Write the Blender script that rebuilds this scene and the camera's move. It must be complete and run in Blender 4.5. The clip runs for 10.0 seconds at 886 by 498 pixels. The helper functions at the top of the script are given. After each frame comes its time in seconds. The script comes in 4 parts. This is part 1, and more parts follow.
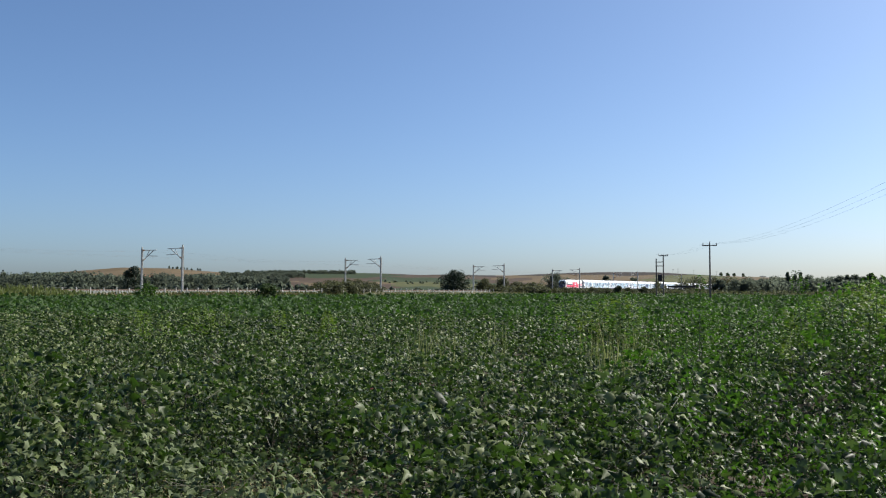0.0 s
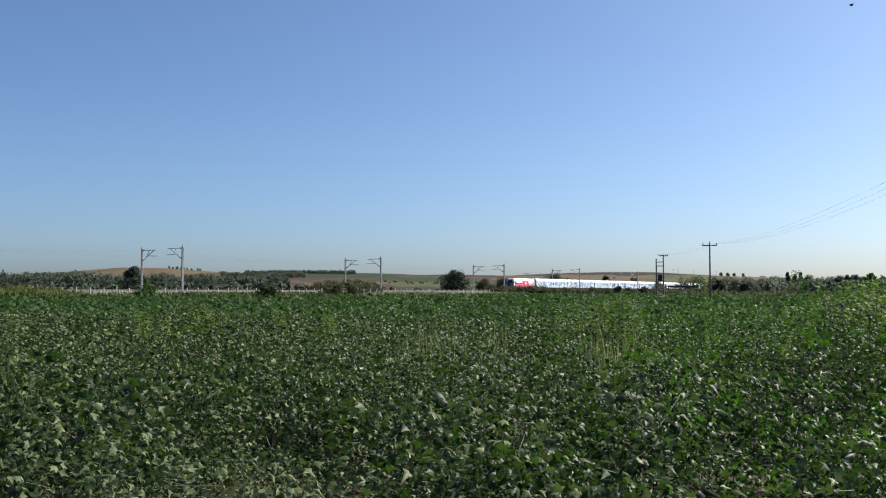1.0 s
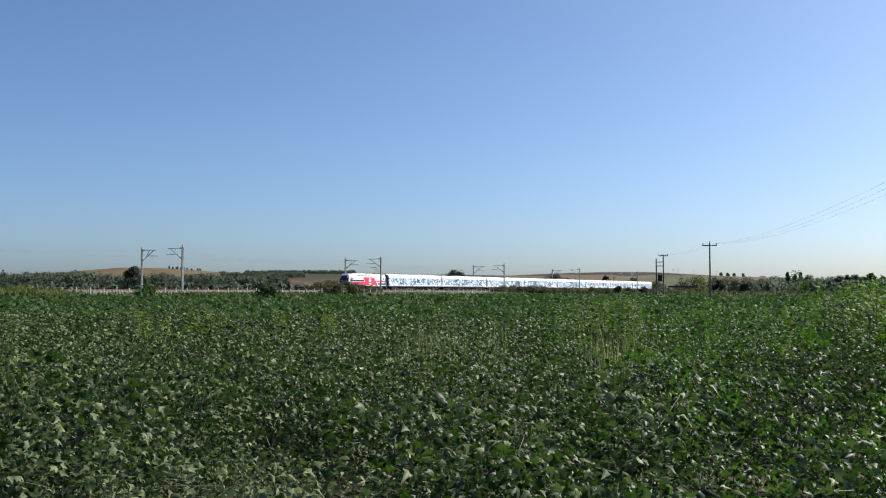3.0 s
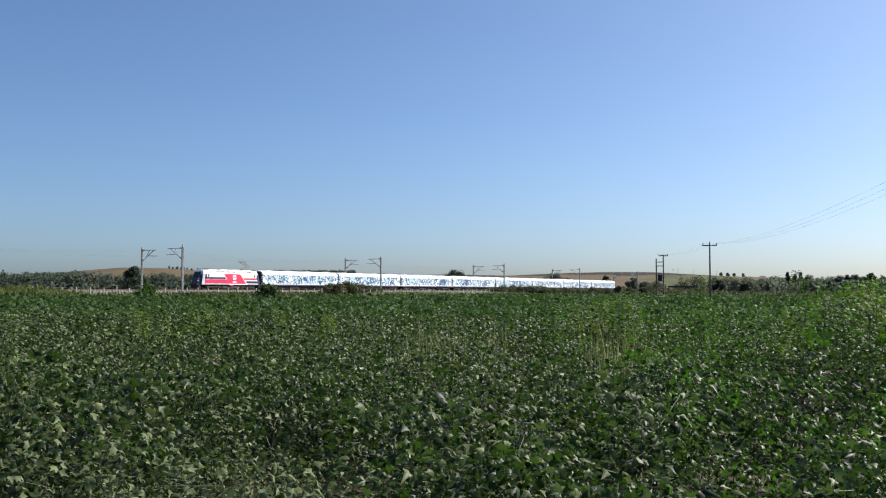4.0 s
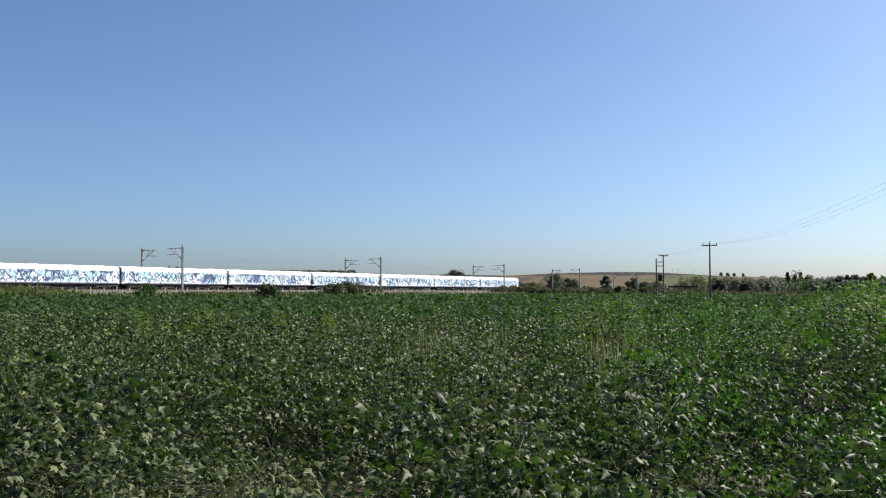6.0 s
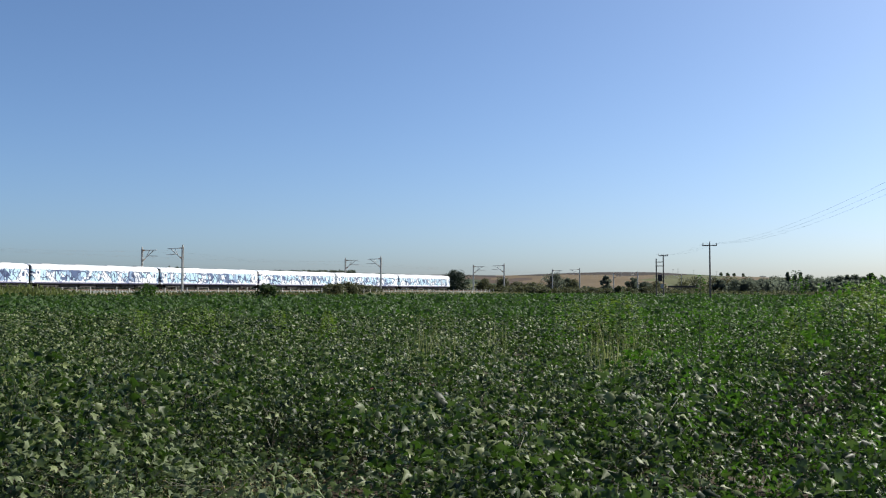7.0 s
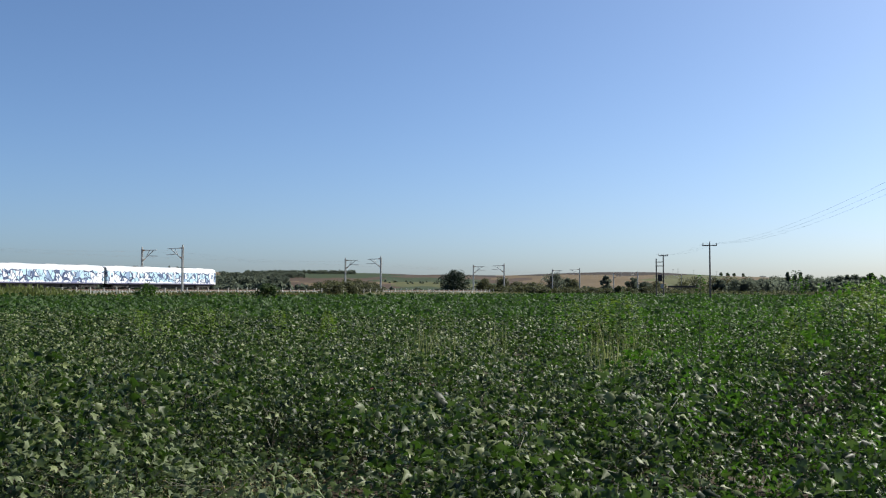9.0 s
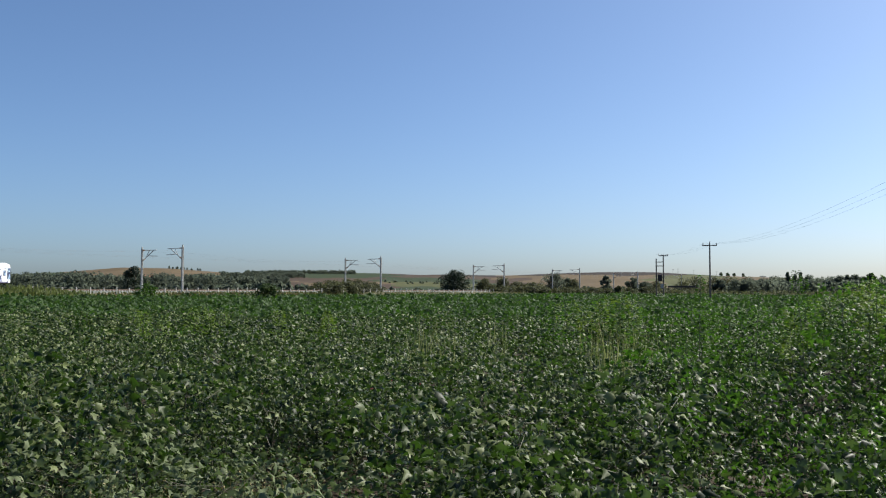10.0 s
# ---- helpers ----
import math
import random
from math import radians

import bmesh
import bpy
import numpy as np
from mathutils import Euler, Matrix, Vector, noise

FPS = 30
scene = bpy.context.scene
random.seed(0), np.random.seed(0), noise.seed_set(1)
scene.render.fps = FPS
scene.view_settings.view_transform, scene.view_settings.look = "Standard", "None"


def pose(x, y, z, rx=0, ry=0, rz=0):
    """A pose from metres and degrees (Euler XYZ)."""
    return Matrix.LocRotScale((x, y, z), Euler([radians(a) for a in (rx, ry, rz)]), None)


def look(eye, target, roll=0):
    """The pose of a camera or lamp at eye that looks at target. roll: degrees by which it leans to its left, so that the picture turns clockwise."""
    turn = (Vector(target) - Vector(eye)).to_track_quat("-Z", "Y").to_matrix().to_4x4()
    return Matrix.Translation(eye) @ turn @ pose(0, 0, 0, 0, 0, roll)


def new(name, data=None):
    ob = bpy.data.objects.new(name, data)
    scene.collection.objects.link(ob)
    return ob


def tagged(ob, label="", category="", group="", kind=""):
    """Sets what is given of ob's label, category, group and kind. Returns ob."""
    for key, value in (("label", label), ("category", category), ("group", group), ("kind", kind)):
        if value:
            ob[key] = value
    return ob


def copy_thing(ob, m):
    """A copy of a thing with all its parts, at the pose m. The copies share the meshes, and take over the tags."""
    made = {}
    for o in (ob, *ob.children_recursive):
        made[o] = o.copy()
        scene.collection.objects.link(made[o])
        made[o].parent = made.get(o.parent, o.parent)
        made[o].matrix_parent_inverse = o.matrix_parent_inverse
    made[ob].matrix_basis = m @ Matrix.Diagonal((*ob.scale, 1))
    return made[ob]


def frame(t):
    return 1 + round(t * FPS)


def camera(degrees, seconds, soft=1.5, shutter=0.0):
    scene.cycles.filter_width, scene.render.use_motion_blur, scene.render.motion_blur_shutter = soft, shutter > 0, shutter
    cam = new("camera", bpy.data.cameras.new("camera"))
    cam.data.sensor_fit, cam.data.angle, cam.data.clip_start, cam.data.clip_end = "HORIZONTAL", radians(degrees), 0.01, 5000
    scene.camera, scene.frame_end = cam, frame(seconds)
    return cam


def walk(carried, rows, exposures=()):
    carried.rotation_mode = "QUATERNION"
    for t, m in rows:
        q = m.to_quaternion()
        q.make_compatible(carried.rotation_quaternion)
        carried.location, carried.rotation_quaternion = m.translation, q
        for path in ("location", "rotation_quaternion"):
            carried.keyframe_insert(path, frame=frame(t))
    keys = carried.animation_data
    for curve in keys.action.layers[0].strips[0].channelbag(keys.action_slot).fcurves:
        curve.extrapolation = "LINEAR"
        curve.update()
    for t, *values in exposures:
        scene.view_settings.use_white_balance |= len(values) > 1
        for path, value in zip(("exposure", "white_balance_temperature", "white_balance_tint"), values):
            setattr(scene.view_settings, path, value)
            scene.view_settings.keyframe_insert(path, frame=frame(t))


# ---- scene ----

# ---- camera ----
EYE = (0.0, 0.0, 2.3)
cam = camera(51.0, 10.0, soft=1.15)
CAM_POSE = pose(*EYE, 92.65, 0, 0)
walk(cam, [(0.0, CAM_POSE), (10.0, CAM_POSE)], exposures=[(0.0, 1.0, 5980, 7), (10.0, 1.0, 5980, 7)])

# ---- world and sun ----
SUN_AZ, SUN_EL = 62.0, 40.0   # degrees clockwise from the view's heading, and above the horizon
world = bpy.data.worlds.new("world")
scene.world = world
world.use_nodes = True
wn = world.node_tree
sky = wn.nodes.new("ShaderNodeTexSky")
sky.sky_type = "NISHITA"
sky.sun_disc = False
sky.sun_elevation, sky.sun_rotation = radians(SUN_EL), radians(SUN_AZ)
sky.altitude, sky.air_density, sky.dust_density, sky.ozone_density = 950, 0.84, 3.2, 4.4
wn.nodes["Background"].inputs["Strength"].default_value = 0.0665
wn.links.new(sky.outputs[0], wn.nodes["Background"].inputs["Color"])
sun_data = bpy.data.lights.new("sun", "SUN")
sun_data.energy, sun_data.angle, sun_data.color = 5.0, radians(0.5), (1.0, 0.9, 0.74)
sun = new("sun", sun_data)
sun_dir = Vector((math.sin(radians(SUN_AZ)) * math.cos(radians(SUN_EL)), math.cos(radians(SUN_AZ)) * math.cos(radians(SUN_EL)), math.sin(radians(SUN_EL))))
sun.matrix_world = look(sun_dir * 200, (0, 0, 0))

# ---- the railway's own axes: s along the track, off towards the field ----
RD = Vector((0.5067, 0.8621, 0))
RN = Vector((0.8621, -0.5067, 0))
RO = RN * -129.8
RAIL_Z = 2.74
RZ = math.degrees(math.atan2(RD.y, RD.x))
TRACK_FAR, TRACK_NEAR = -1.42, 2.78


def rail(s, off, z=0.0):
    p = RO + RD * s + RN * off
    return Vector((p.x, p.y, z))


# ---- materials ----
def nodes_of(name, rough=0.7, metal=0.0):
    m = bpy.data.materials.new(name)
    m.use_nodes = True
    t = m.node_tree
    b = t.nodes["Principled BSDF"]
    b.inputs["Roughness"].default_value = rough
    b.inputs["Metallic"].default_value = metal
    return m, t, b


def coord(t, kind="Object", scale=(1, 1, 1)):
    c = t.nodes.new("ShaderNodeTexCoord")
    mp = t.nodes.new("ShaderNodeMapping")
    mp.inputs["Scale"].default_value = scale
    t.links.new(c.outputs[kind], mp.inputs["Vector"])
    return mp.outputs[0]


def noise_of(t, vec, scale, detail=4, rough=0.6):
    n = t.nodes.new("ShaderNodeTexNoise")
    n.inputs["Scale"].default_value, n.inputs["Detail"].default_value, n.inputs["Roughness"].default_value = scale, detail, rough
    t.links.new(vec, n.inputs["Vector"])
    return n.outputs["Fac"]


def ramp(t, fac, stops):
    r = t.nodes.new("ShaderNodeValToRGB")
    while len(r.color_ramp.elements) < len(stops):
        r.color_ramp.elements.new(0.5)
    for e, (p, c) in zip(r.color_ramp.elements, stops):
        e.position, e.color = p, (*c, 1)
    t.links.new(fac, r.inputs["Fac"])
    return r.outputs["Color"]


def mix(t, fac, a, b, mode="MIX"):
    n = t.nodes.new("ShaderNodeMix")
    n.data_type, n.blend_type = "RGBA", mode
    for sock, v in ((n.inputs[0], fac), (n.inputs[6], a), (n.inputs[7], b)):
        if isinstance(v, (int, float)):
            sock.default_value = v
        elif isinstance(v, tuple):
            sock.default_value = (*v, 1)
        else:
            t.links.new(v, sock)
    return n.outputs[2]


def calc(t, op, a, b=0.0, c=None):
    n = t.nodes.new("ShaderNodeMath")
    n.operation = op
    for i, v in enumerate((a, b, c)):
        if v is None:
            continue
        if isinstance(v, (int, float)):
            n.inputs[i].default_value = v
        else:
            t.links.new(v, n.inputs[i])
    return n.outputs[0]


def bump(t, b, height, strength=0.3, dist=0.02):
    n = t.nodes.new("ShaderNodeBump")
    n.inputs["Strength"].default_value, n.inputs["Distance"].default_value = strength, dist
    t.links.new(height, n.inputs["Height"])
    t.links.new(n.outputs[0], b.inputs["Normal"])


def surface(name, dark, mid, light, scale=2.0, rough=0.8, metal=0.0, fine=9.0, rel=0.3, dist=0.02):
    """A worn surface: broad stains and fine grain between three tones."""
    m, t, b = nodes_of(name, rough, metal)
    v = coord(t)
    big, small = noise_of(t, v, scale), noise_of(t, v, scale * fine, 6)
    col = ramp(t, calc(t, "MULTIPLY_ADD", small, 0.5, calc(t, "MULTIPLY", big, 0.5)), [(0.32, dark), (0.5, mid), (0.68, light)])
    t.links.new(col, b.inputs["Base Color"])
    if rough >= 0.9:
        b.inputs["Specular IOR Level"].default_value = 0.12
    bump(t, b, small, rel, dist)
    return m


def leaf_material(name, dark, mid, light, through_col, share=0.35, rough=0.42, patch=0.06, gloss=0.24, stops=(0.12, 0.5, 0.86)):
    """Foliage: each leaf has its own tone, thin enough to pass some light."""
    m, t, b = nodes_of(name, rough)
    g = t.nodes.new("ShaderNodeNewGeometry")
    v = coord(t)
    fac = calc(t, "MULTIPLY_ADD", g.outputs["Random Per Island"], 0.55, calc(t, "MULTIPLY", noise_of(t, v, patch), 0.45))
    col = ramp(t, fac, list(zip(stops, (dark, mid, light))))
    vein = noise_of(t, v, 45, 2)
    col = mix(t, calc(t, "MULTIPLY", vein, 0.35), col, dark)
    t.links.new(col, b.inputs["Base Color"])
    b.inputs["Specular IOR Level"].default_value = gloss
    tr = t.nodes.new("ShaderNodeBsdfTranslucent")
    t.links.new(mix(t, 0.5, col, through_col), tr.inputs["Color"])
    mx = t.nodes.new("ShaderNodeMixShader")
    mx.inputs[0].default_value = share
    t.links.new(b.outputs[0], mx.inputs[1])
    t.links.new(tr.outputs[0], mx.inputs[2])
    t.links.new(mx.outputs[0], t.nodes["Material Output"].inputs["Surface"])
    return m


M_COTTON = leaf_material("cotton leaf", (0.006, 0.014, 0.004), (0.03, 0.047, 0.013), (0.15, 0.175, 0.072), (0.09, 0.2, 0.018), 0.2, 0.5, gloss=0.17, stops=(0.28, 0.5, 0.72))
M_CROP = leaf_material("crop leaf", (0.0208, 0.0416, 0.0104), (0.0304, 0.0608, 0.0152), (0.048, 0.0816, 0.024), (0.08, 0.176, 0.02), 0.25, 0.75)
M_PALEWEED = leaf_material("downy weed leaf", (0.06, 0.08, 0.038), (0.11, 0.135, 0.068), (0.18, 0.2, 0.118), (0.12, 0.18, 0.055), 0.25, 0.65, gloss=0.12)
M_WEED = leaf_material("weed leaf", (0.008, 0.022, 0.003), (0.026, 0.054, 0.009), (0.09, 0.14, 0.028), (0.085, 0.22, 0.013), 0.34, 0.52, gloss=0.13, stops=(0.26, 0.5, 0.76))
M_LIME = leaf_material("lime weed leaf", (0.05, 0.082, 0.012), (0.085, 0.13, 0.02), (0.135, 0.185, 0.038), (0.2, 0.32, 0.025), 0.3, 0.6)
M_REED = leaf_material("pale grass blade", (0.14, 0.16, 0.055), (0.2, 0.22, 0.085), (0.28, 0.29, 0.13), (0.28, 0.32, 0.1), 0.3, 0.6)
M_DRY = leaf_material("dry grass", (0.128, 0.104, 0.048), (0.192, 0.16, 0.08), (0.264, 0.224, 0.12), (0.24, 0.208, 0.08), 0.25, 0.7)
M_BLEACHED = leaf_material("bleached grass", (0.2, 0.19, 0.12), (0.29, 0.275, 0.18), (0.38, 0.36, 0.25), (0.3, 0.3, 0.16), 0.3, 0.7)
M_GRASS = leaf_material("verge grass", (0.056, 0.068, 0.024), (0.088, 0.096, 0.036), (0.16, 0.136, 0.064), (0.16, 0.176, 0.048), 0.25, 0.6)
M_RANK = leaf_material("rank grass", (0.064, 0.08, 0.024), (0.096, 0.116, 0.036), (0.152, 0.16, 0.056), (0.16, 0.208, 0.048), 0.3, 0.6)
M_TREE = leaf_material("tree leaf", (0.028, 0.044, 0.018), (0.044, 0.068, 0.026), (0.075, 0.1, 0.038), (0.08, 0.14, 0.028), 0.28, 0.6, 0.03, gloss=0.14)
M_DARKTREE = leaf_material("dark tree leaf", (0.012, 0.02, 0.012), (0.018, 0.03, 0.016), (0.03, 0.045, 0.022), (0.03, 0.06, 0.02), 0.12, 0.6, 0.3)
# distance haze is mixed into these grey-green tones and their high translucency
M_HAZYTREE = leaf_material("hazed far tree leaf", (0.062, 0.074, 0.056), (0.08, 0.093, 0.072), (0.102, 0.115, 0.09), (0.15, 0.18, 0.13), 0.58, 0.9, 0.02, gloss=0.05)
M_SCRUB = leaf_material("scrub leaf", (0.042, 0.046, 0.023), (0.062, 0.068, 0.032), (0.092, 0.092, 0.046), (0.1, 0.115, 0.045), 0.4, 0.7, 0.1)
M_PETAL = leaf_material("white petal", (0.72, 0.7, 0.55), (0.8, 0.78, 0.66), (0.84, 0.83, 0.75), (0.8, 0.78, 0.6), 0.3, 0.5)
M_PINK = leaf_material("pink petal", (0.42, 0.06, 0.14), (0.52, 0.1, 0.2), (0.6, 0.18, 0.28), (0.6, 0.1, 0.2), 0.3, 0.5)
M_STEM = surface("green stem", (0.03, 0.036, 0.015), (0.05, 0.05, 0.024), (0.08, 0.06, 0.036), 8, 0.6)
M_BARK = surface("bark", (0.05, 0.04, 0.03), (0.09, 0.075, 0.055), (0.14, 0.12, 0.09), 3, 0.9)
M_SOIL = surface("field soil", (0.022, 0.017, 0.012), (0.038, 0.029, 0.02), (0.06, 0.046, 0.032), 0.6, 0.95)
M_STRAW = surface("dry verge", (0.0612, 0.0576, 0.0288), (0.0972, 0.085, 0.0468), (0.144, 0.1224, 0.0756), 0.15, 0.95, 0, 14)
M_PLOUGH = surface("ploughed earth", (0.036, 0.024, 0.016), (0.052, 0.036, 0.025), (0.07, 0.049, 0.035), 0.01, 0.95, 0, 12)
M_DARKPLOUGH = surface("dark ploughed earth", (0.016, 0.012, 0.01), (0.024, 0.018, 0.015), (0.035, 0.026, 0.021), 0.01, 0.95, 0, 12)
M_STUBBLE = surface("stubble field", (0.068, 0.049, 0.027), (0.09, 0.066, 0.037), (0.118, 0.088, 0.052), 0.01, 0.95, 0, 12)
M_OLIVE = surface("olive pasture", (0.042, 0.046, 0.016), (0.058, 0.062, 0.023), (0.078, 0.08, 0.033), 0.012, 0.95, 0, 12)
M_GREENLAND = surface("green pasture", (0.016, 0.026, 0.01), (0.025, 0.037, 0.015), (0.038, 0.05, 0.022), 0.012, 0.95, 0, 12)
M_BALLAST = surface("ballast stone", (0.078, 0.084, 0.08), (0.122, 0.13, 0.122), (0.178, 0.185, 0.174), 1.5, 0.95, 0, 12, 0.8, 0.05)
M_CONCRETE = surface("concrete", (0.3, 0.29, 0.265), (0.4, 0.39, 0.36), (0.5, 0.485, 0.45), 1.5, 0.85)
M_SLEEPER = surface("weathered sleeper concrete", (0.13, 0.125, 0.115), (0.18, 0.174, 0.16), (0.24, 0.23, 0.21), 1.5, 0.9)
M_MAST = surface("galvanised steel", (0.24, 0.24, 0.235), (0.31, 0.31, 0.3), (0.38, 0.38, 0.37), 2, 0.6, 0.15)
M_RUST = surface("rusty steel", (0.06, 0.035, 0.025), (0.11, 0.07, 0.05), (0.17, 0.11, 0.08), 3, 0.7, 0.3)
M_WOOD = surface("weathered pole wood", (0.07, 0.055, 0.045), (0.11, 0.09, 0.075), (0.16, 0.13, 0.11), 3, 0.85)
M_WIRE = surface("wire", (0.1, 0.1, 0.1), (0.14, 0.14, 0.14), (0.2, 0.19, 0.18), 1, 0.85)
M_INSUL = surface("insulator", (0.16, 0.09, 0.06), (0.2, 0.12, 0.08), (0.26, 0.16, 0.1), 6, 0.25)
M_WHITE = surface("white coachwork", (0.74, 0.74, 0.75), (0.8, 0.8, 0.81), (0.84, 0.84, 0.84), 0.7, 0.35, 0, 8, 0.02)
M_RED = surface("crimson paint", (0.56, 0.022, 0.075), (0.66, 0.032, 0.1), (0.72, 0.05, 0.125), 0.8, 0.35, 0, 8, 0.02)
M_BLUE = surface("dark blue paint", (0.016, 0.019, 0.055), (0.024, 0.028, 0.078), (0.038, 0.043, 0.105), 0.8, 0.4, 0, 8, 0.02)
M_GREY = surface("grey skirt paint", (0.3, 0.3, 0.31), (0.4, 0.4, 0.41), (0.5, 0.5, 0.5), 1.2, 0.6)
M_UNDER = surface("grimy underframe", (0.02, 0.018, 0.016), (0.04, 0.034, 0.03), (0.075, 0.06, 0.05), 2, 0.85)
M_RUBBER = surface("black rubber", (0.012, 0.012, 0.014), (0.02, 0.02, 0.022), (0.035, 0.035, 0.035), 3, 0.7)
M_ROOFTILE = surface("red roof tiles", (0.25, 0.08, 0.05), (0.34, 0.12, 0.08), (0.42, 0.17, 0.11), 0.5, 0.85)
M_PLASTER = surface("plaster", (0.5, 0.47, 0.42), (0.6, 0.57, 0.52), (0.68, 0.65, 0.6), 0.5, 0.9)
M_SHED = surface("dark shed roof", (0.025, 0.022, 0.02), (0.04, 0.036, 0.033), (0.065, 0.06, 0.055), 0.6, 0.8)


def glass_material():
    m, t, b = nodes_of("tinted glass", 0.08)
    v = coord(t)
    t.links.new(ramp(t, noise_of(t, v, 1.5), [(0.3, (0.012, 0.014, 0.02)), (0.7, (0.03, 0.035, 0.05))]), b.inputs["Base Color"])
    b.inputs["Specular IOR Level"].default_value = 0.6
    return m


M_GLASS = glass_material()


def graffiti_material(name, ground_a, ground_b, rough=0.4):
    """Paintwork or glass sprayed with angular pale and dark blue letters below the eaves."""
    m, t, b = nodes_of(name, rough)
    c = t.nodes.new("ShaderNodeTexCoord")
    info = t.nodes.new("ShaderNodeObjectInfo")
    sep = t.nodes.new("ShaderNodeSeparateXYZ")
    t.links.new(c.outputs["Object"], sep.inputs[0])
    X, Z = sep.outputs["X"], sep.outputs["Z"]

    def plane(kx, kz, lean, seed):
        comb = t.nodes.new("ShaderNodeCombineXYZ")
        t.links.new(calc(t, "MULTIPLY_ADD", Z, lean, calc(t, "MULTIPLY", X, kx)), comb.inputs["X"])
        t.links.new(calc(t, "MULTIPLY", Z, kz), comb.inputs["Y"])
        t.links.new(calc(t, "MULTIPLY_ADD", info.outputs["Random"], 57.0, seed), comb.inputs["Z"])
        return comb.outputs[0]

    def cells(vec, scale, feature="F1"):
        n = t.nodes.new("ShaderNodeTexVoronoi")
        n.feature = feature
        n.inputs["Scale"].default_value = scale
        t.links.new(vec, n.inputs["Vector"])
        return n

    letters = plane(0.75, 0.5, 0.34, 0.0)
    slashes = plane(1.0, 0.3, -0.55, 11.0)
    broad = plane(0.16, 0.05, 0.0, 23.0)
    dens = noise_of(t, broad, 1.6, 2)
    tone = t.nodes.new("ShaderNodeSeparateColor")
    t.links.new(cells(letters, 1.15).outputs["Color"], tone.inputs[0])
    # clusters of dark letters between stretches of pale ones
    pick = calc(t, "MULTIPLY_ADD", dens, 1.7, calc(t, "MULTIPLY_ADD", tone.outputs[0], 0.55, -0.63))
    pale = mix(t, calc(t, "GREATER_THAN", tone.outputs[1], 0.4), (0.78, 0.79, 0.82), (0.5, 0.67, 0.79))
    dark = mix(t, calc(t, "GREATER_THAN", tone.outputs[2], 0.55), (0.25, 0.34, 0.5), (0.08, 0.11, 0.22))
    fill = mix(t, calc(t, "GREATER_THAN", pick, 0.74), pale, dark)
    edge = cells(letters, 1.15, "DISTANCE_TO_EDGE").outputs["Distance"]
    line = calc(t, "LESS_THAN", edge, calc(t, "MULTIPLY", dens, 0.11))
    thin = calc(t, "LESS_THAN", cells(slashes, 1.1, "DISTANCE_TO_EDGE").outputs["Distance"], calc(t, "MULTIPLY", dens, 0.075))
    paint = mix(t, thin, mix(t, line, fill, (0.045, 0.06, 0.13)), (0.1, 0.14, 0.24))
    ragged = noise_of(t, letters, 1.3, 2)
    top = calc(t, "LESS_THAN", Z, calc(t, "MULTIPLY_ADD", ragged, 0.6, 2.85))
    low = calc(t, "GREATER_THAN", Z, calc(t, "MULTIPLY_ADD", ragged, 1.7, 0.55))
    stray = calc(t, "MULTIPLY", thin, calc(t, "GREATER_THAN", dens, 0.46))
    ground = mix(t, noise_of(t, coord(t), 1.1, 5), ground_a, ground_b)
    over = mix(t, calc(t, "MULTIPLY", top, stray), ground, (0.22, 0.25, 0.42))
    covered = mix(t, calc(t, "MULTIPLY", top, low), over, paint)
    t.links.new(covered, b.inputs["Base Color"])
    return m


M_GRAFFITI = graffiti_material("graffiti coachwork", (0.68, 0.68, 0.71), (0.79, 0.79, 0.81))


# ---- mesh helpers ----
def mesh_object(name, verts, faces, material, parent=None, smooth=False):
    me = bpy.data.meshes.new(name)
    me.from_pydata([tuple(v) for v in verts], [], faces)
    me.materials.append(material)
    if smooth:
        me.polygons.foreach_set("use_smooth", [True] * len(me.polygons))
    ob = new(name, me)
    ob.parent = parent
    return ob


def part(name, bm, material, parent, label=""):
    me = bpy.data.meshes.new(name)
    bm.to_mesh(me)
    bm.free()
    me.materials.append(material)
    ob = new(name, me)
    ob.parent = parent
    return tagged(ob, label)


def empty(name, m=None):
    ob = new(name)
    if m is not None:
        ob.matrix_basis = m
    return ob


def box(bm, x0, y0, z0, x1, y1, z1, bevel=0.0):
    r = bmesh.ops.create_cube(bm, size=1)
    for v in r["verts"]:
        v.co = Vector(((x0 + x1) / 2 + v.co.x * (x1 - x0), (y0 + y1) / 2 + v.co.y * (y1 - y0), (z0 + z1) / 2 + v.co.z * (z1 - z0)))
    if bevel:
        es = list({e for v in r["verts"] for e in v.link_edges})
        bmesh.ops.bevel(bm, geom=es, offset=bevel, segments=1, affect="EDGES")
    return bm


def tube(bm, a, b, r0, r1=None, n=8):
    """A tapered bar from a to b."""
    a, b = Vector(a), Vector(b)
    r1 = r0 if r1 is None else r1
    q = (b - a).to_track_quat("Z", "Y")
    ring = []
    for p, r in ((a, r0), (b, r1)):
        ring.append([bm.verts.new(p + q @ Vector((math.cos(2 * math.pi * i / n) * r, math.sin(2 * math.pi * i / n) * r, 0))) for i in range(n)])
    for i in range(n):
        j = (i + 1) % n
        bm.faces.new((ring[0][i], ring[0][j], ring[1][j], ring[1][i]))
    bm.faces.new(ring[0][::-1])
    bm.faces.new(ring[1])
    return bm


def B():
    return bmesh.new()


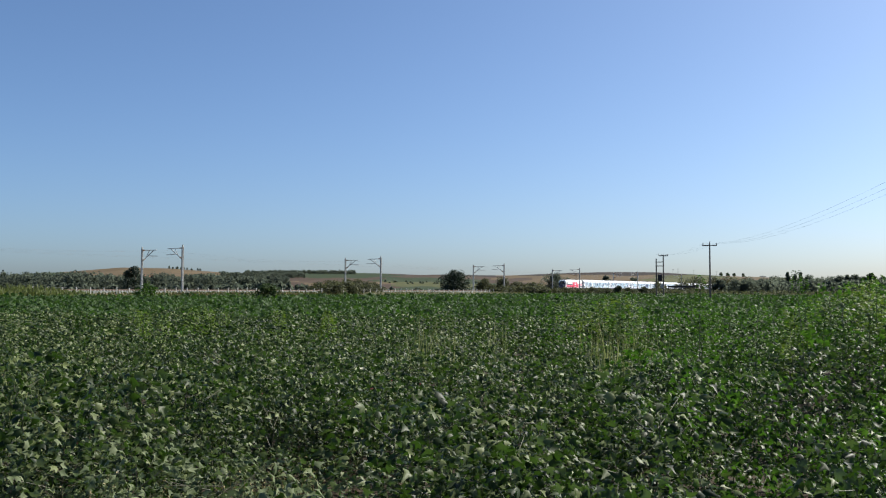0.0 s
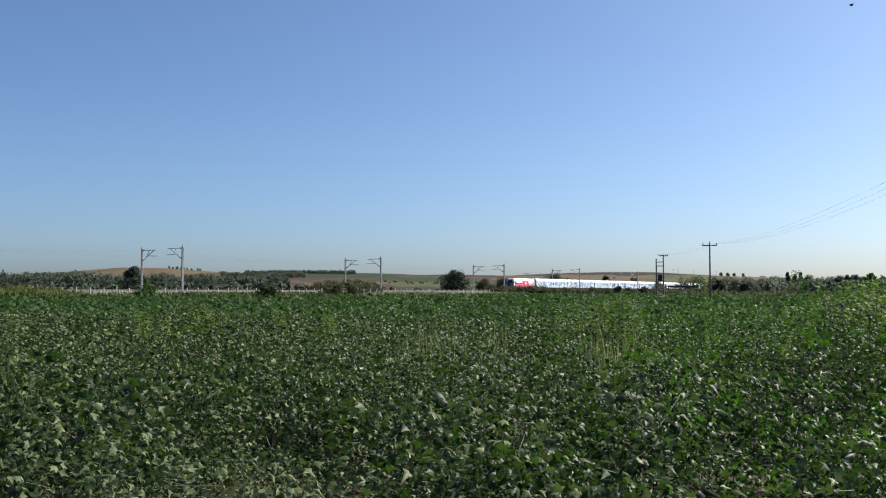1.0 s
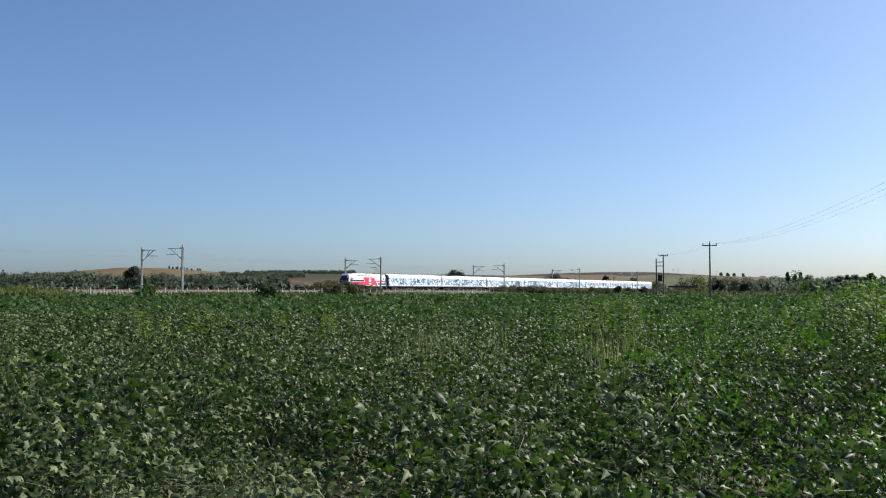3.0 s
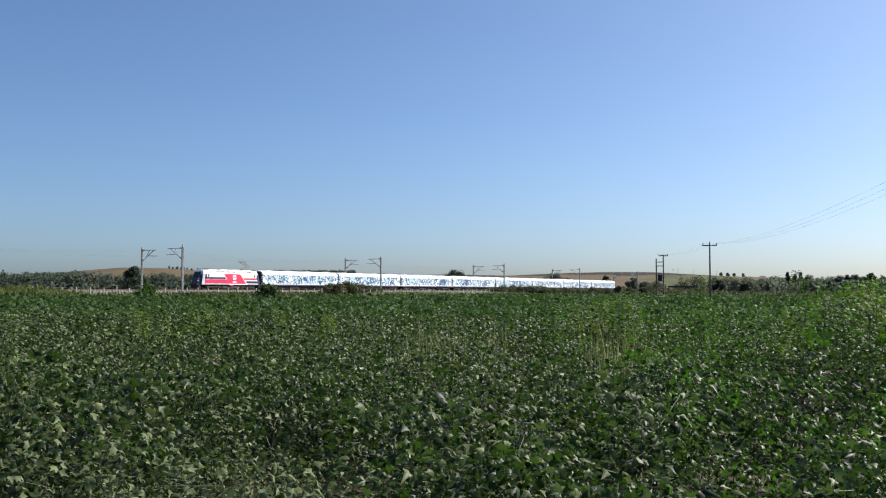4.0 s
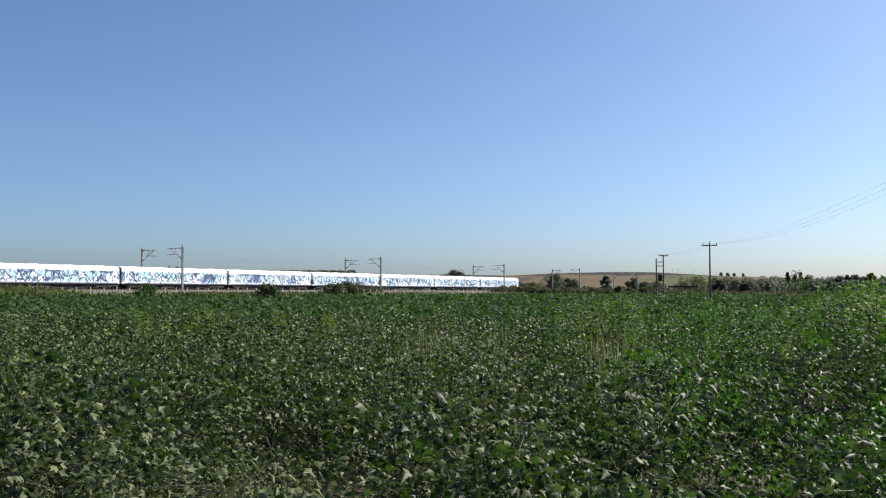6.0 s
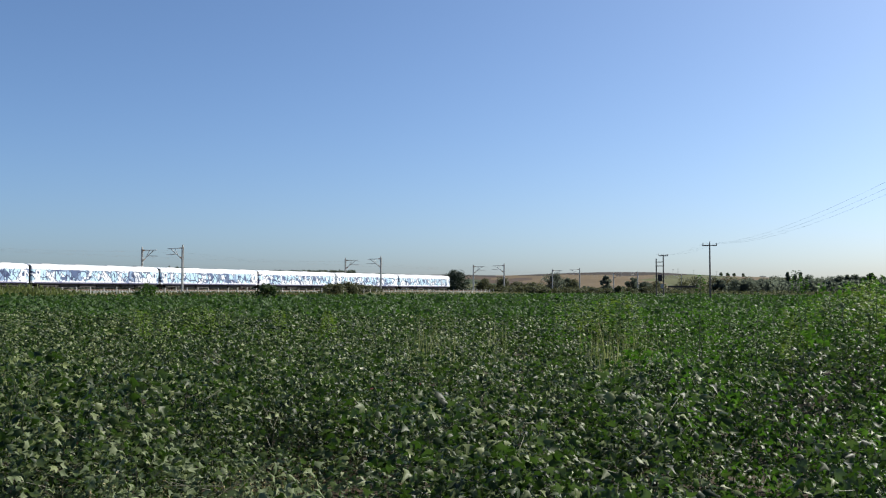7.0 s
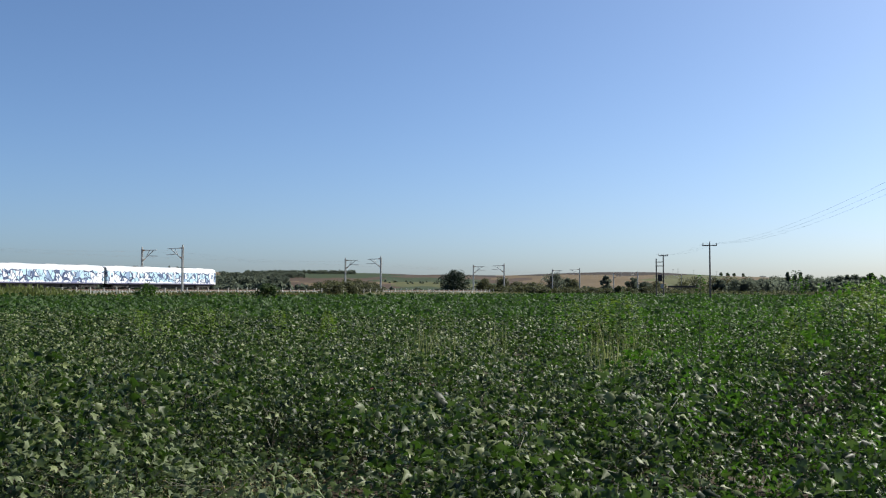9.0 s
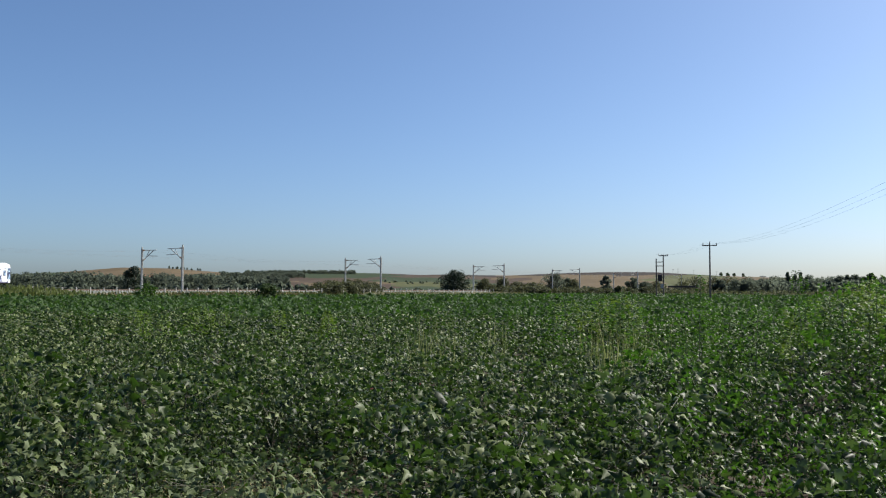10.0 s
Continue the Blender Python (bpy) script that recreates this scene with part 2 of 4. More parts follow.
def fast_mesh(name, verts, faces, material):
    """A mesh from numpy arrays of triangles or quads."""
    me = bpy.data.meshes.new(name)
    n, k = faces.shape
    me.vertices.add(len(verts))
    me.vertices.foreach_set("co", verts.astype(np.float32).ravel())
    me.loops.add(n * k)
    me.loops.foreach_set("vertex_index", faces.astype(np.int32).ravel())
    me.polygons.add(n)
    me.polygons.foreach_set("loop_start", np.arange(0, n * k, k, dtype=np.int32))
    me.update(calc_edges=True)
    me.materials.append(material)
    return me


# leaf outlines: points in the leaf's plane (along, across, lift) and their triangles
FIVE = ((180, 0.22), (-122, 0.4), (-88, 0.34), (-52, 0.66), (-24, 0.44), (0, 0.84), (24, 0.44), (52, 0.66), (88, 0.34), (122, 0.4))
THREE = ((180, 0.2), (-72, 0.46), (-34, 0.34), (0, 0.88), (34, 0.34), (72, 0.46))


def palm(outline, droop, curl):
    """A leaf of pointed lobes; droop lowers the tips, curl folds the sides."""
    pts = [(0.2, 0.0, 0.05)]
    for deg, r in outline:
        x, y = 0.2 + r * math.cos(math.radians(deg)), r * math.sin(math.radians(deg))
        pts.append((x, y, droop * r * r + curl * abs(y)))
    n = len(outline)
    return np.array(pts), np.array([(0, k, k % n + 1) for k in range(1, n + 1)])


PALMS = (palm(FIVE, -0.5, -0.2), palm(THREE, -0.35, 0.4), palm(THREE, -0.4, -0.5), palm(THREE, 0.15, 0.5))
KITE = (np.array([(0, 0, 0), (0.35, 0.29, -0.12), (1.0, 0, -0.2), (0.35, -0.29, -0.12), (0.4, 0, 0.03)]),
        np.array([(0, 4, 1), (1, 4, 2), (2, 4, 3), (3, 4, 0)]))
CHIP = (np.array([(0, 0.25, 0), (0.7, 0.4, -0.08), (1.0, -0.1, -0.1), (0.3, -0.45, 0.0)]), np.array([(0, 2, 1), (0, 3, 2)]))
BLADE = (np.array([(0, 0.03, 0), (0, -0.03, 0), (0.6, 0.02, 0.05), (0.6, -0.02, 0.05), (1.0, 0, -0.02)]), np.array([(0, 1, 2), (1, 3, 2), (2, 3, 4)]))


def scatter(shape, pos, size, along, normal):
    """Leaves of one outline at pos, pointing along, with their upper side to normal."""
    tv, tf = shape
    a = along / np.linalg.norm(along, axis=1, keepdims=True)
    w = np.cross(normal, a)
    w /= np.linalg.norm(w, axis=1, keepdims=True) + 1e-9
    u = np.cross(a, w)
    v = pos[:, None, :] + size[:, None, None] * (tv[None, :, 0, None] * a[:, None, :] + tv[None, :, 1, None] * w[:, None, :] + tv[None, :, 2, None] * u[:, None, :])
    f = tf[None] + (np.arange(len(pos)) * len(tv))[:, None, None]
    return v.reshape(-1, 3), f.reshape(-1, tf.shape[1])


def scatter_mixed(pos, size, along, normal):
    """Palmate leaves in all their foldings, dealt out in turn."""
    V, F, n = [], [], 0
    for k, shape in enumerate(PALMS):
        v, f = scatter(shape, pos[k::4], size[k::4], along[k::4], normal[k::4])
        V.append(v)
        F.append(f + n)
        n += len(v)
    return np.concatenate(V), np.concatenate(F)


def unit(rng, n):
    v = rng.normal(size=(n, 3))
    return v / np.linalg.norm(v, axis=1, keepdims=True)


def smooth(a, b, x):
    t = np.clip((np.asarray(x, float) - a) / (b - a), 0, 1)
    return t * t * (3 - 2 * t)


# ---- ground ----
SKY_AZ = np.radians([-180, -60, -40, -25.5, -21.7, -20.2, -19.1, -16.4, -13.1, -11.2, -8.4, -6.4, -4.3, -2.9, -1.5, 0.2, 2.3, 4.0, 5.7, 7.5, 9.6, 11.2, 12.9, 14.5, 16.8, 19.2, 22.0, 25.5, 40, 60, 180])
SKY_UP = np.array([22, 22, 24, 26, 34, 38, 41, 40, 33, 33, 34, 34, 33, 32, 30, 31, 29.5, 29, 31, 33, 34.5, 34.5, 34, 31, 27, 24.5, 22, 22, 22, 22, 22])


def ground_z(x, y):
    x, y = np.asarray(x, float), np.asarray(y, float)
    off = x * RN.x + y * RN.y + 129.8
    r = np.hypot(x, y)
    az = np.arctan2(x, y)
    z = 1.0 * (1 - smooth(18, 130, off))
    z = z + 0.9 * (1 - smooth(13.5, 18, off))
    side = x / np.maximum(y, 1.0)
    swell = 0.72 * smooth(0.3, 0.5, side) * smooth(9, 18, y) * (1 - smooth(30, 60, y))
    z = z + swell
    top = np.interp(az, SKY_AZ, SKY_UP) / 1644 * 1600 + 0.4
    hill = smooth(350, 1600, r) * top * np.minimum(r, 1600) / 1600
    wave = 0.06 * np.sin(x * 0.9 + 1.3 * np.sin(y * 0.31)) * np.cos(y * 0.53)
    return z + np.where(off < 0, hill, 0) * smooth(0, 120, -off) + wave * (1 - smooth(40, 90, r))


def build_ground():
    az = np.radians(np.concatenate([np.arange(-180, -34, 3.0), np.arange(-34, 34, 0.28), np.arange(34, 180, 3.0)]))
    rr = np.concatenate([[0.0], np.geomspace(1.0, 400, 130), np.linspace(410, 1700, 150), np.geomspace(1760, 4900, 12)])
    na, nr = len(az), len(rr)
    A, R = np.meshgrid(az, rr)
    X, Y = R * np.sin(A), R * np.cos(A)
    V = np.stack([X, Y, ground_z(X, Y)], -1).reshape(-1, 3)
    i, j = np.meshgrid(np.arange(nr - 1), np.arange(na), indexing="ij")
    k = (j + 1) % na
    F = np.stack([i * na + j, (i + 1) * na + j, (i + 1) * na + k, i * na + k], -1).reshape(-1, 4)[:, ::-1]
    me = fast_mesh("ground", V, F, M_SOIL)
    for m in (M_STRAW, M_PLOUGH, M_DARKPLOUGH, M_STUBBLE, M_OLIVE, M_GREENLAND):
        me.materials.append(m)
    cx, cy = X[:-1].ravel(), Y[:-1].ravel()
    off = cx * RN.x + cy * RN.y + 129.8
    r = np.hypot(cx, cy)
    a = np.degrees(np.arctan2(cx, cy))
    wob = 0.7 * np.sin(r * 0.011 + 2) + 0.4 * np.sin(r * 0.031)
    rw = r + 60 * np.sin(a * 0.7) + 25 * np.sin(a * 2.3 + 1)
    idx = np.zeros(len(cx), int)
    idx[off < 17] = 1
    far = r > 330
    behind = off < -12
    aw = a + wob
    land = np.full(len(cx), 6)
    land[(rw > 1050) & (aw < -13.8) & (aw > -22.5)] = 4
    land[(aw > -11) & (aw < -3.6) & (rw > 640)] = 2
    land[(aw > -9) & (aw < -3.6) & (rw > 880) & (rw < 1000)] = 4
    land[(aw > -11) & (aw < -3.6) & (rw > 1220)] = 6
    land[(aw > -3.6) & (aw < 3.0) & (rw > 780)] = 5
    land[(aw > -3.6) & (aw < 3.0) & (rw > 1000)] = 6
    land[(aw > -3.6) & (aw < 3.0) & (rw > 1230)] = 2
    land[(aw > -3.6) & (aw < 3.0) & (rw > 1440)] = 3
    land[(aw > 3.0) & (aw < 7.6)] = 2
    land[(aw > 5.5) & (aw < 12.9) & (rw > 700)] = 4
    land[(aw > 3.0) & (aw < 7.6) & (rw > 1250)] = 4
    land[(aw > 4.5) & (aw < 14.5) & (rw > 1330)] = 3
    land[(aw > 12.9) & (aw < 16.6) & (rw > 600) & (rw < 1380)] = 5
    land[(aw > 16.6) & (aw < 19.5) & (rw > 1000)] = 4
    idx = np.where(far & behind, land, idx)
    me.polygons.foreach_set("material_index", idx.astype(np.int32))
    me.polygons.foreach_set("use_smooth", [True] * len(me.polygons))
    tagged(new("ground", me), "farmland of soil, dry verge and distant ploughed hills", "ground", kind="structure")


build_ground()


# ---- railway bed ----
def strip(name, sections, s0, s1, material, step=20.0, parent=None):
    """A profile of (off, z) drawn along the track."""
    n = int((s1 - s0) / step) + 1
    V, F = [], []
    for i in range(n + 1):
        for o, z in sections:
            V.append(rail(s0 + (s1 - s0) * i / n, o, z))
    k = len(sections)
    for i in range(n):
        for j in range(k):
            F.append((i * k + j, i * k + (j + 1) % k, (i + 1) * k + (j + 1) % k, (i + 1) * k + j))
    F += [tuple(range(k)), tuple(range(n * k + k - 1, n * k - 1, -1))]
    return mesh_object(name, V, F, material, parent)


bed = tagged(strip("railway_embankment", [(-12, 1.2), (-9, 2.0), (-6.8, 2.1), (8.2, 2.1), (10.5, 1.95), (12.5, 1.2)], -420, 1100, M_STRAW), "low dry-grass embankment under the railway", "embankment", kind="structure")
ballast = tagged(strip("ballast_bed", [(-6.3, 2.0), (-4.6, 2.5), (6.0, 2.5), (7.7, 2.0)], -420, 1100, M_BALLAST), "grey crushed-stone ballast bed of two tracks", "ballast", kind="structure")
for track in (TRACK_FAR, TRACK_NEAR):
    tr = tagged(empty("railway_track"), "steel rails on concrete sleepers in ballast", "track", "railway tracks", "structure")
    for side in (-0.75, 0.75):
        o = track + side
        strip("rail", [(o - 0.07, 2.56), (o + 0.07, 2.56), (o + 0.036, 2.6), (o + 0.036, RAIL_Z), (o - 0.036, RAIL_Z), (o - 0.036, 2.6)], -420, 1100, M_RUST, 30, tr)
    V, F = [], []
    for i in range(620):
        s = -40 + i * 0.62
        b0 = len(V)
        for ds in (-0.13, 0.13):
            for do, z in ((-1.3, 2.44), (1.3, 2.44), (1.25, 2.57), (-1.25, 2.57)):
                V.append(rail(s + ds, track + do, z))
        F += [tuple(b0 + k for k in q) for q in ((0, 1, 2, 3), (7, 6, 5, 4), (0, 4, 5, 1), (1, 5, 6, 2), (2, 6, 7, 3), (3, 7, 4, 0))]
    tagged(mesh_object("sleepers", V, F, M_SLEEPER, tr), "concrete sleepers", kind="stuff")


# ---- trains ----
def side_panel(name, pts, material, parent, y, label=""):
    """A flat piece of paintwork or glass, 12 mm thick, on the side at y."""
    bm = B()
    o = 0.012 if y > 0 else -0.012
    front = [bm.verts.new((x, y + o, z)) for x, z in pts]
    back = [bm.verts.new((x, y, z)) for x, z in pts]
    bm.faces.new(front if y < 0 else front[::-1])
    for i in range(len(pts)):
        j = (i + 1) % len(pts)
        bm.faces.new((front[i], back[i], back[j], front[j]))
    bmesh.ops.recalc_face_normals(bm, faces=bm.faces)
    return part(name, bm, material, parent, label)


def prism(bm, profile, stations):
    """A hull: the profile (y, z) at each station (x, scale_y, z shift or function)."""
    rings = []
    for x, fn in stations:
        rings.append([bm.verts.new((x if not callable(x) else x(y, z), *fn(y, z))) for y, z in profile])
    k = len(profile)
    for a, b in zip(rings, rings[1:]):
        for i in range(k):
            bm.faces.new((a[i], a[(i + 1) % k], b[(i + 1) % k], b[i]))
    bm.faces.new(rings[0][::-1])
    bm.faces.new(rings[-1])
    bmesh.ops.recalc_face_normals(bm, faces=bm.faces)
    return bm


def bogie(parent, x, axles=(-1.3, 1.3), r=0.46):
    b = B()
    for y in (-1.12, 1.12):
        box(b, x + axles[0] - 0.55, y - 0.1, 0.42, x + axles[1] + 0.55, y + 0.1, 0.78, 0.05)
        for ax in axles:
            box(b, x + ax - 0.22, y - 0.14, 0.3, x + ax + 0.22, y + 0.14, 0.66, 0.04)
        for k in (-0.35, 0.35):
            tube(b, (x + k, y, 0.6), (x + k, y, 1.0), 0.14, n=8)
    box(b, x - 0.5, -1.1, 0.5, x + 0.5, 1.1, 0.85, 0.04)
    bg = part("bogie", b, M_UNDER, parent, "grimy dark steel bogie frame")
    for ax in axles:
        w = B()
        for y in (-0.75, 0.75):
            tube(w, (x + ax, y - 0.07, r), (x + ax, y + 0.07, r), r, n=18)
        tube(w, (x + ax, -0.75, r), (x + ax, 0.75, r), 0.09, n=8)
        part("wheelset", w, M_RUST, bg)


def round_roof(w, z0, zs, zt, n=7):
    """A car-body section: flat flanks and an arched roof."""
    pts = [(-w, z0), (-w, zs)]
    for i in range(1, n):
        a = math.pi * i / n
        pts.append((-w * math.cos(a) ** 1 if abs(math.cos(a)) < 1 else -w, zs + (zt - zs) * math.sin(a) ** 0.7))
    return pts + [(w, zs), (w, z0)]


COACH_L = 26.1


def build_coach(dark):
    c = empty("passenger_coach")
    prof = round_roof(1.42, 0.98, 3.25, 4.05)
    b = B()
    same = lambda y, z: (y, z)
    less = lambda y, z: (y * 0.97, z - (0.06 if z > 3 else 0))
    prism(b, prof, [(0.15, less), (0.35, same), (COACH_L - 0.35, same), (COACH_L - 0.15, less)])
    part("body", b, M_GRAFFITI, c, "white body sprayed with blue graffiti")
    for x in (3.4, 9.8, 16.2, 22.7):
        part("roof_vent", box(B(), x - 0.9, -0.42, 4.0, x + 0.9, 0.42, 4.13, 0.04), M_GREY, c)
    for y in (-1.42, 1.42):
        for i in range(10):
            x = 3.55 + i * 2.1
            side_panel("window", [(x - 0.62, 2.02), (x + 0.62, 2.02), (x + 0.62, 2.86), (x - 0.62, 2.86)], M_DARKWIN if i in dark else M_PALE, c, y)
        for x in (1.15, COACH_L - 1.15):
            d = side_panel("door", [(x - 0.42, 1.1), (x + 0.42, 1.1), (x + 0.42, 3.05), (x - 0.42, 3.05)], M_WHITE, c, y)
            side_panel("door_window", [(x - 0.2, 2.05), (x + 0.2, 2.05), (x + 0.2, 2.85), (x - 0.2, 2.85)], M_DARKWIN, d, y * 1.0085)
    for x0, x1, w, z in ((5.4, 8.9, 1.05, 0.26), (9.2, 12.5, 1.15, 0.3), (12.8, 17.6, 1.0, 0.22), (17.9, 20.7, 1.1, 0.34)):
        part("equipment_box", box(B(), x0, -w, z, x1, w, 0.9, 0.05), M_UNDER, c, "grimy dark equipment box")
    part("underframe", box(B(), 0.4, -1.3, 0.8, COACH_L - 0.4, 1.3, 0.99), M_UNDER, c, "grimy dark underframe")
    for y in (-1.42, 1.42):
        side_panel("sole_bar", [(0.5, 0.96), (COACH_L - 0.5, 0.96), (COACH_L - 0.5, 1.14), (0.5, 1.14)], M_SOLE, c, y, "dull violet-grey sole bar")
        part("gutter", box(B(), 0.5, y * 0.95 - 0.03, 3.5, COACH_L - 0.5, y * 0.95 + 0.03, 3.55), M_GREY, c, "grey roof gutter")
    for x in (3.3, COACH_L - 3.3):
        bogie(c, x, (-1.28, 1.28))
    for x0, x1 in ((-0.14, 0.2), (COACH_L - 0.2, COACH_L + 0.14)):
        b = B()
        box(b, x0, -1.0, 0.95, x1, 1.0, 3.75, 0.08)
        part("gangway_bellows", b, M_RUBBER, c, "black rubber gangway bellows")
    return tagged(c, "white passenger coach covered in blue graffiti", "railway coach", "coaches of the train")


M_DARKWIN = graffiti_material("dark painted glass", (0.055, 0.065, 0.15), (0.1, 0.12, 0.24), 0.25)
M_PALE = graffiti_material("painted-over glass", (0.5, 0.68, 0.8), (0.62, 0.78, 0.86), 0.3)
M_LAMP = surface("lamp glass", (0.5, 0.55, 0.58), (0.62, 0.66, 0.68), (0.72, 0.75, 0.76), 4, 0.15)
M_SOLE = surface("violet-grey paint", (0.07, 0.065, 0.12), (0.1, 0.095, 0.17), (0.15, 0.14, 0.22), 0.9, 0.6)
LOCO_L = 17.5


def build_loco():
    c = empty("electric_locomotive")
    W = 1.45
    prof = [(-W, 1.0), (-W, 3.05), (-1.3, 3.5), (-0.95, 3.85), (0.95, 3.85), (1.3, 3.5), (W, 3.05), (W, 1.0)]

    def nose(base, sign):
        return lambda y, z: base + sign * (max(0.0, z - 2.0) * 0.5 + abs(y) * 0.15)
    body = lambda y, z: (y, z)
    mid = lambda y, z: (y * 0.9, z - (0.05 if z > 3 else 0))
    tight = lambda y, z: (y * 0.62, z - (0.12 if z > 3 else 0))
    b = B()
    prism(b, prof, [(nose(0.0, 1), tight), (lambda y, z: 0.55 + max(0.0, z - 2.0) * 0.35, mid), (1.35, body), (LOCO_L - 1.35, body), (lambda y, z: LOCO_L - 0.55 - max(0.0, z - 2.0) * 0.35, mid), (nose(LOCO_L, -1), tight)])
    shell = part("body", b, M_WHITE, c, "white locomotive body with dark blue ends")
    shell.data.materials.append(M_BLUE)
    for f in shell.data.polygons:
        if not 0.7 < f.center.x < LOCO_L - 1.3:
            f.material_index = 1
    for end, sg in ((0.0, 1), (LOCO_L, -1)):
        b = B()
        x = lambda z: end + sg * (0.05 + max(0, z - 2.0) * 0.5)
        q = [(-0.86, 2.25), (0.86, 2.25), (0.8, 3.45), (-0.8, 3.45)]
        fr = [b.verts.new((x(z) + sg * 0.02, y, z)) for y, z in q]
        bk = [b.verts.new((x(z) + sg * 0.3, y, z)) for y, z in q]
        b.faces.new(fr)
        b.faces.new(bk[::-1])
        for i in range(4):
            b.faces.new((fr[i], bk[i], bk[(i + 1) % 4], fr[(i + 1) % 4]))
        bmesh.ops.recalc_face_normals(b, faces=b.faces)
        part("windscreen", b, M_GLASS, c, "dark sloping windscreen")
        b = B()
        box(b, min(end - sg * 0.03, end + sg * 0.35), -0.88, 1.05, max(end - sg * 0.03, end + sg * 0.35), 0.88, 2.2, 0.08)
        part("front_apron", b, M_BLUE, c, "dark blue front panel")
        b = B()
        box(b, min(end, end + sg * 0.7), -1.1, 0.3, max(end, end + sg * 0.7), 1.1, 1.02, 0.1)
        for y in (-0.88, 0.88):
            tube(b, (end + sg * 0.1, y, 1.05), (end - sg * 0.45, y, 1.05), 0.13, n=10)
            tube(b, (end - sg * 0.4, y, 1.05), (end - sg * 0.48, y, 1.05), 0.24, n=12)
        part("buffer_beam", b, M_UNDER, c, "dark buffer beam with two buffers")
        for y in (-0.85, 0.85):
            b = B()
            tube(b, (end + sg * 0.05, y, 1.75), (end - sg * 0.06, y, 1.75), 0.14, n=12)
            part("headlight", b, M_LAMP, c, "round clear headlight")
    for y in (-W, W):
        P = lambda nm, pts, m, lab="": side_panel(nm, pts, m, c, y, lab)
        P("cab_side_glass", [(1.35, 2.1), (1.8, 2.1), (1.8, 3.05), (1.4, 3.05)], M_BLUE, "dark blue cab side")
        P("cab_side_glass", [(LOCO_L - 1.35, 1.9), (LOCO_L - 1.4, 3.05), (LOCO_L - 1.62, 3.05), (LOCO_L - 1.62, 1.9)], M_BLUE, "dark blue cab side")
        P("blue_stripe", [(1.3, 2.1), (7.0, 2.1), (6.72, 2.46), (1.3, 2.46)], M_BLUE, "dark blue stripe")
        P("red_stripe", [(1.3, 1.24), (7.92, 1.24), (7.28, 2.04), (1.3, 2.04)], M_RED, "crimson stripe")
        P("red_panel", [(8.0, 1.2), (12.75, 1.2), (10.95, 3.12), (6.42, 3.12)], M_RED, "large crimson slanted panel")
        P("red_stripe", [(12.2, 1.98), (LOCO_L - 1.65, 1.98), (LOCO_L - 1.65, 2.34), (11.86, 2.34)], M_RED, "crimson stripe")
        P("blue_stripe", [(13.0, 1.3), (LOCO_L - 1.3, 1.3), (LOCO_L - 1.3, 1.74), (12.6, 1.74)], M_BLUE, "dark blue stripe")
        P("red_skirt", [(8.0, 0.8), (8.9, 0.8), (8.9, 1.0), (8.0, 1.0)], M_RED, "crimson skirt flap")
        P("grey_skirt", [(1.3, 1.02), (7.9, 1.02), (7.9, 1.2), (1.3, 1.2)], M_GREY, "light grey skirt band")
        P("grey_skirt", [(13.1, 1.02), (LOCO_L - 1.3, 1.02), (LOCO_L - 1.3, 1.2), (13.15, 1.2)], M_GREY, "light grey skirt band")
        yy = y + (0.014 if y > 0 else -0.014)
        for x in (2.25, LOCO_L - 2.25):
            d = P("cab_door", [(x - 0.32, 2.5), (x + 0.32, 2.5), (x + 0.32, 3.1), (x - 0.32, 3.1)], M_WHITE, "upper leaf of the white cab door")
            side_panel("door_window", [(x - 0.16, 2.52), (x + 0.16, 2.52), (x + 0.16, 2.98), (x - 0.16, 2.98)], M_GLASS, d, yy)
        for k in range(3):
            dx = -0.32 + 0.32 * k
            side_panel("emblem_block", [(9.35 + dx - 0.11, 2.52), (9.35 + dx + 0.11, 2.52), (9.35 + dx + 0.13, 2.9), (9.35 + dx - 0.13, 2.9)], M_WHITE, c, yy, "small white emblem block")
        side_panel("emblem_bar", [(9.0, 1.98), (9.75, 1.98), (10.0, 2.42), (8.8, 2.42)], M_WHITE, c, yy, "plain white emblem block")
        side_panel("emblem_bar", [(8.85, 1.42), (9.95, 1.42), (9.95, 1.66), (8.85, 1.66)], M_WHITE, c, yy, "plain white bar")
        part("roof_rail", box(B(), 2.2, y * 0.885 - 0.03, 3.5, LOCO_L - 2.2, y * 0.885 + 0.03, 3.56), M_UNDER, c, "dark roof edge strip")
    for x in (5.0, 6.4, 7.8, 9.2, 13.6):
        for y in (-1.24, 1.24):
            b = B()
            box(b, x - 0.5, y - 0.12, 3.42, x + 0.5, y + 0.12, 3.62, 0.03)
            part("roof_grille", b, M_UNDER, c, "dark roof grille")
    for x0, x1, h in ((2.8, 5.4, 0.16), (5.9, 8.4, 0.22), (8.9, 11.6, 0.2), (12.2, 15.0, 0.14)):
        b = B()
        box(b, x0, -0.75, 3.83, x1, 0.75, 3.85 + h, 0.06)
        part("roof_hatch", b, M_GREY, c, "grey roof cover")
    pan = B()
    for y in (-0.55, 0.55):
        tube(pan, (13.0, y, 4.05), (15.0, y * 0.6, 4.75), 0.05)
        tube(pan, (15.0, y * 0.6, 4.75), (13.0, y, 5.6), 0.04)
    for x in (12.85, 13.15):
        tube(pan, (x, -0.85, 5.66), (x, 0.85, 5.66), 0.05)
    box(pan, 12.6, -0.7, 3.95, 14.1, 0.7, 4.07)
    part("pantograph", pan, M_RUST, c, "raised dark steel pantograph")
    pan = B()
    for y in (-0.55, 0.55):
        tube(pan, (2.7, y, 4.0), (5.2, y * 0.6, 4.08), 0.04)
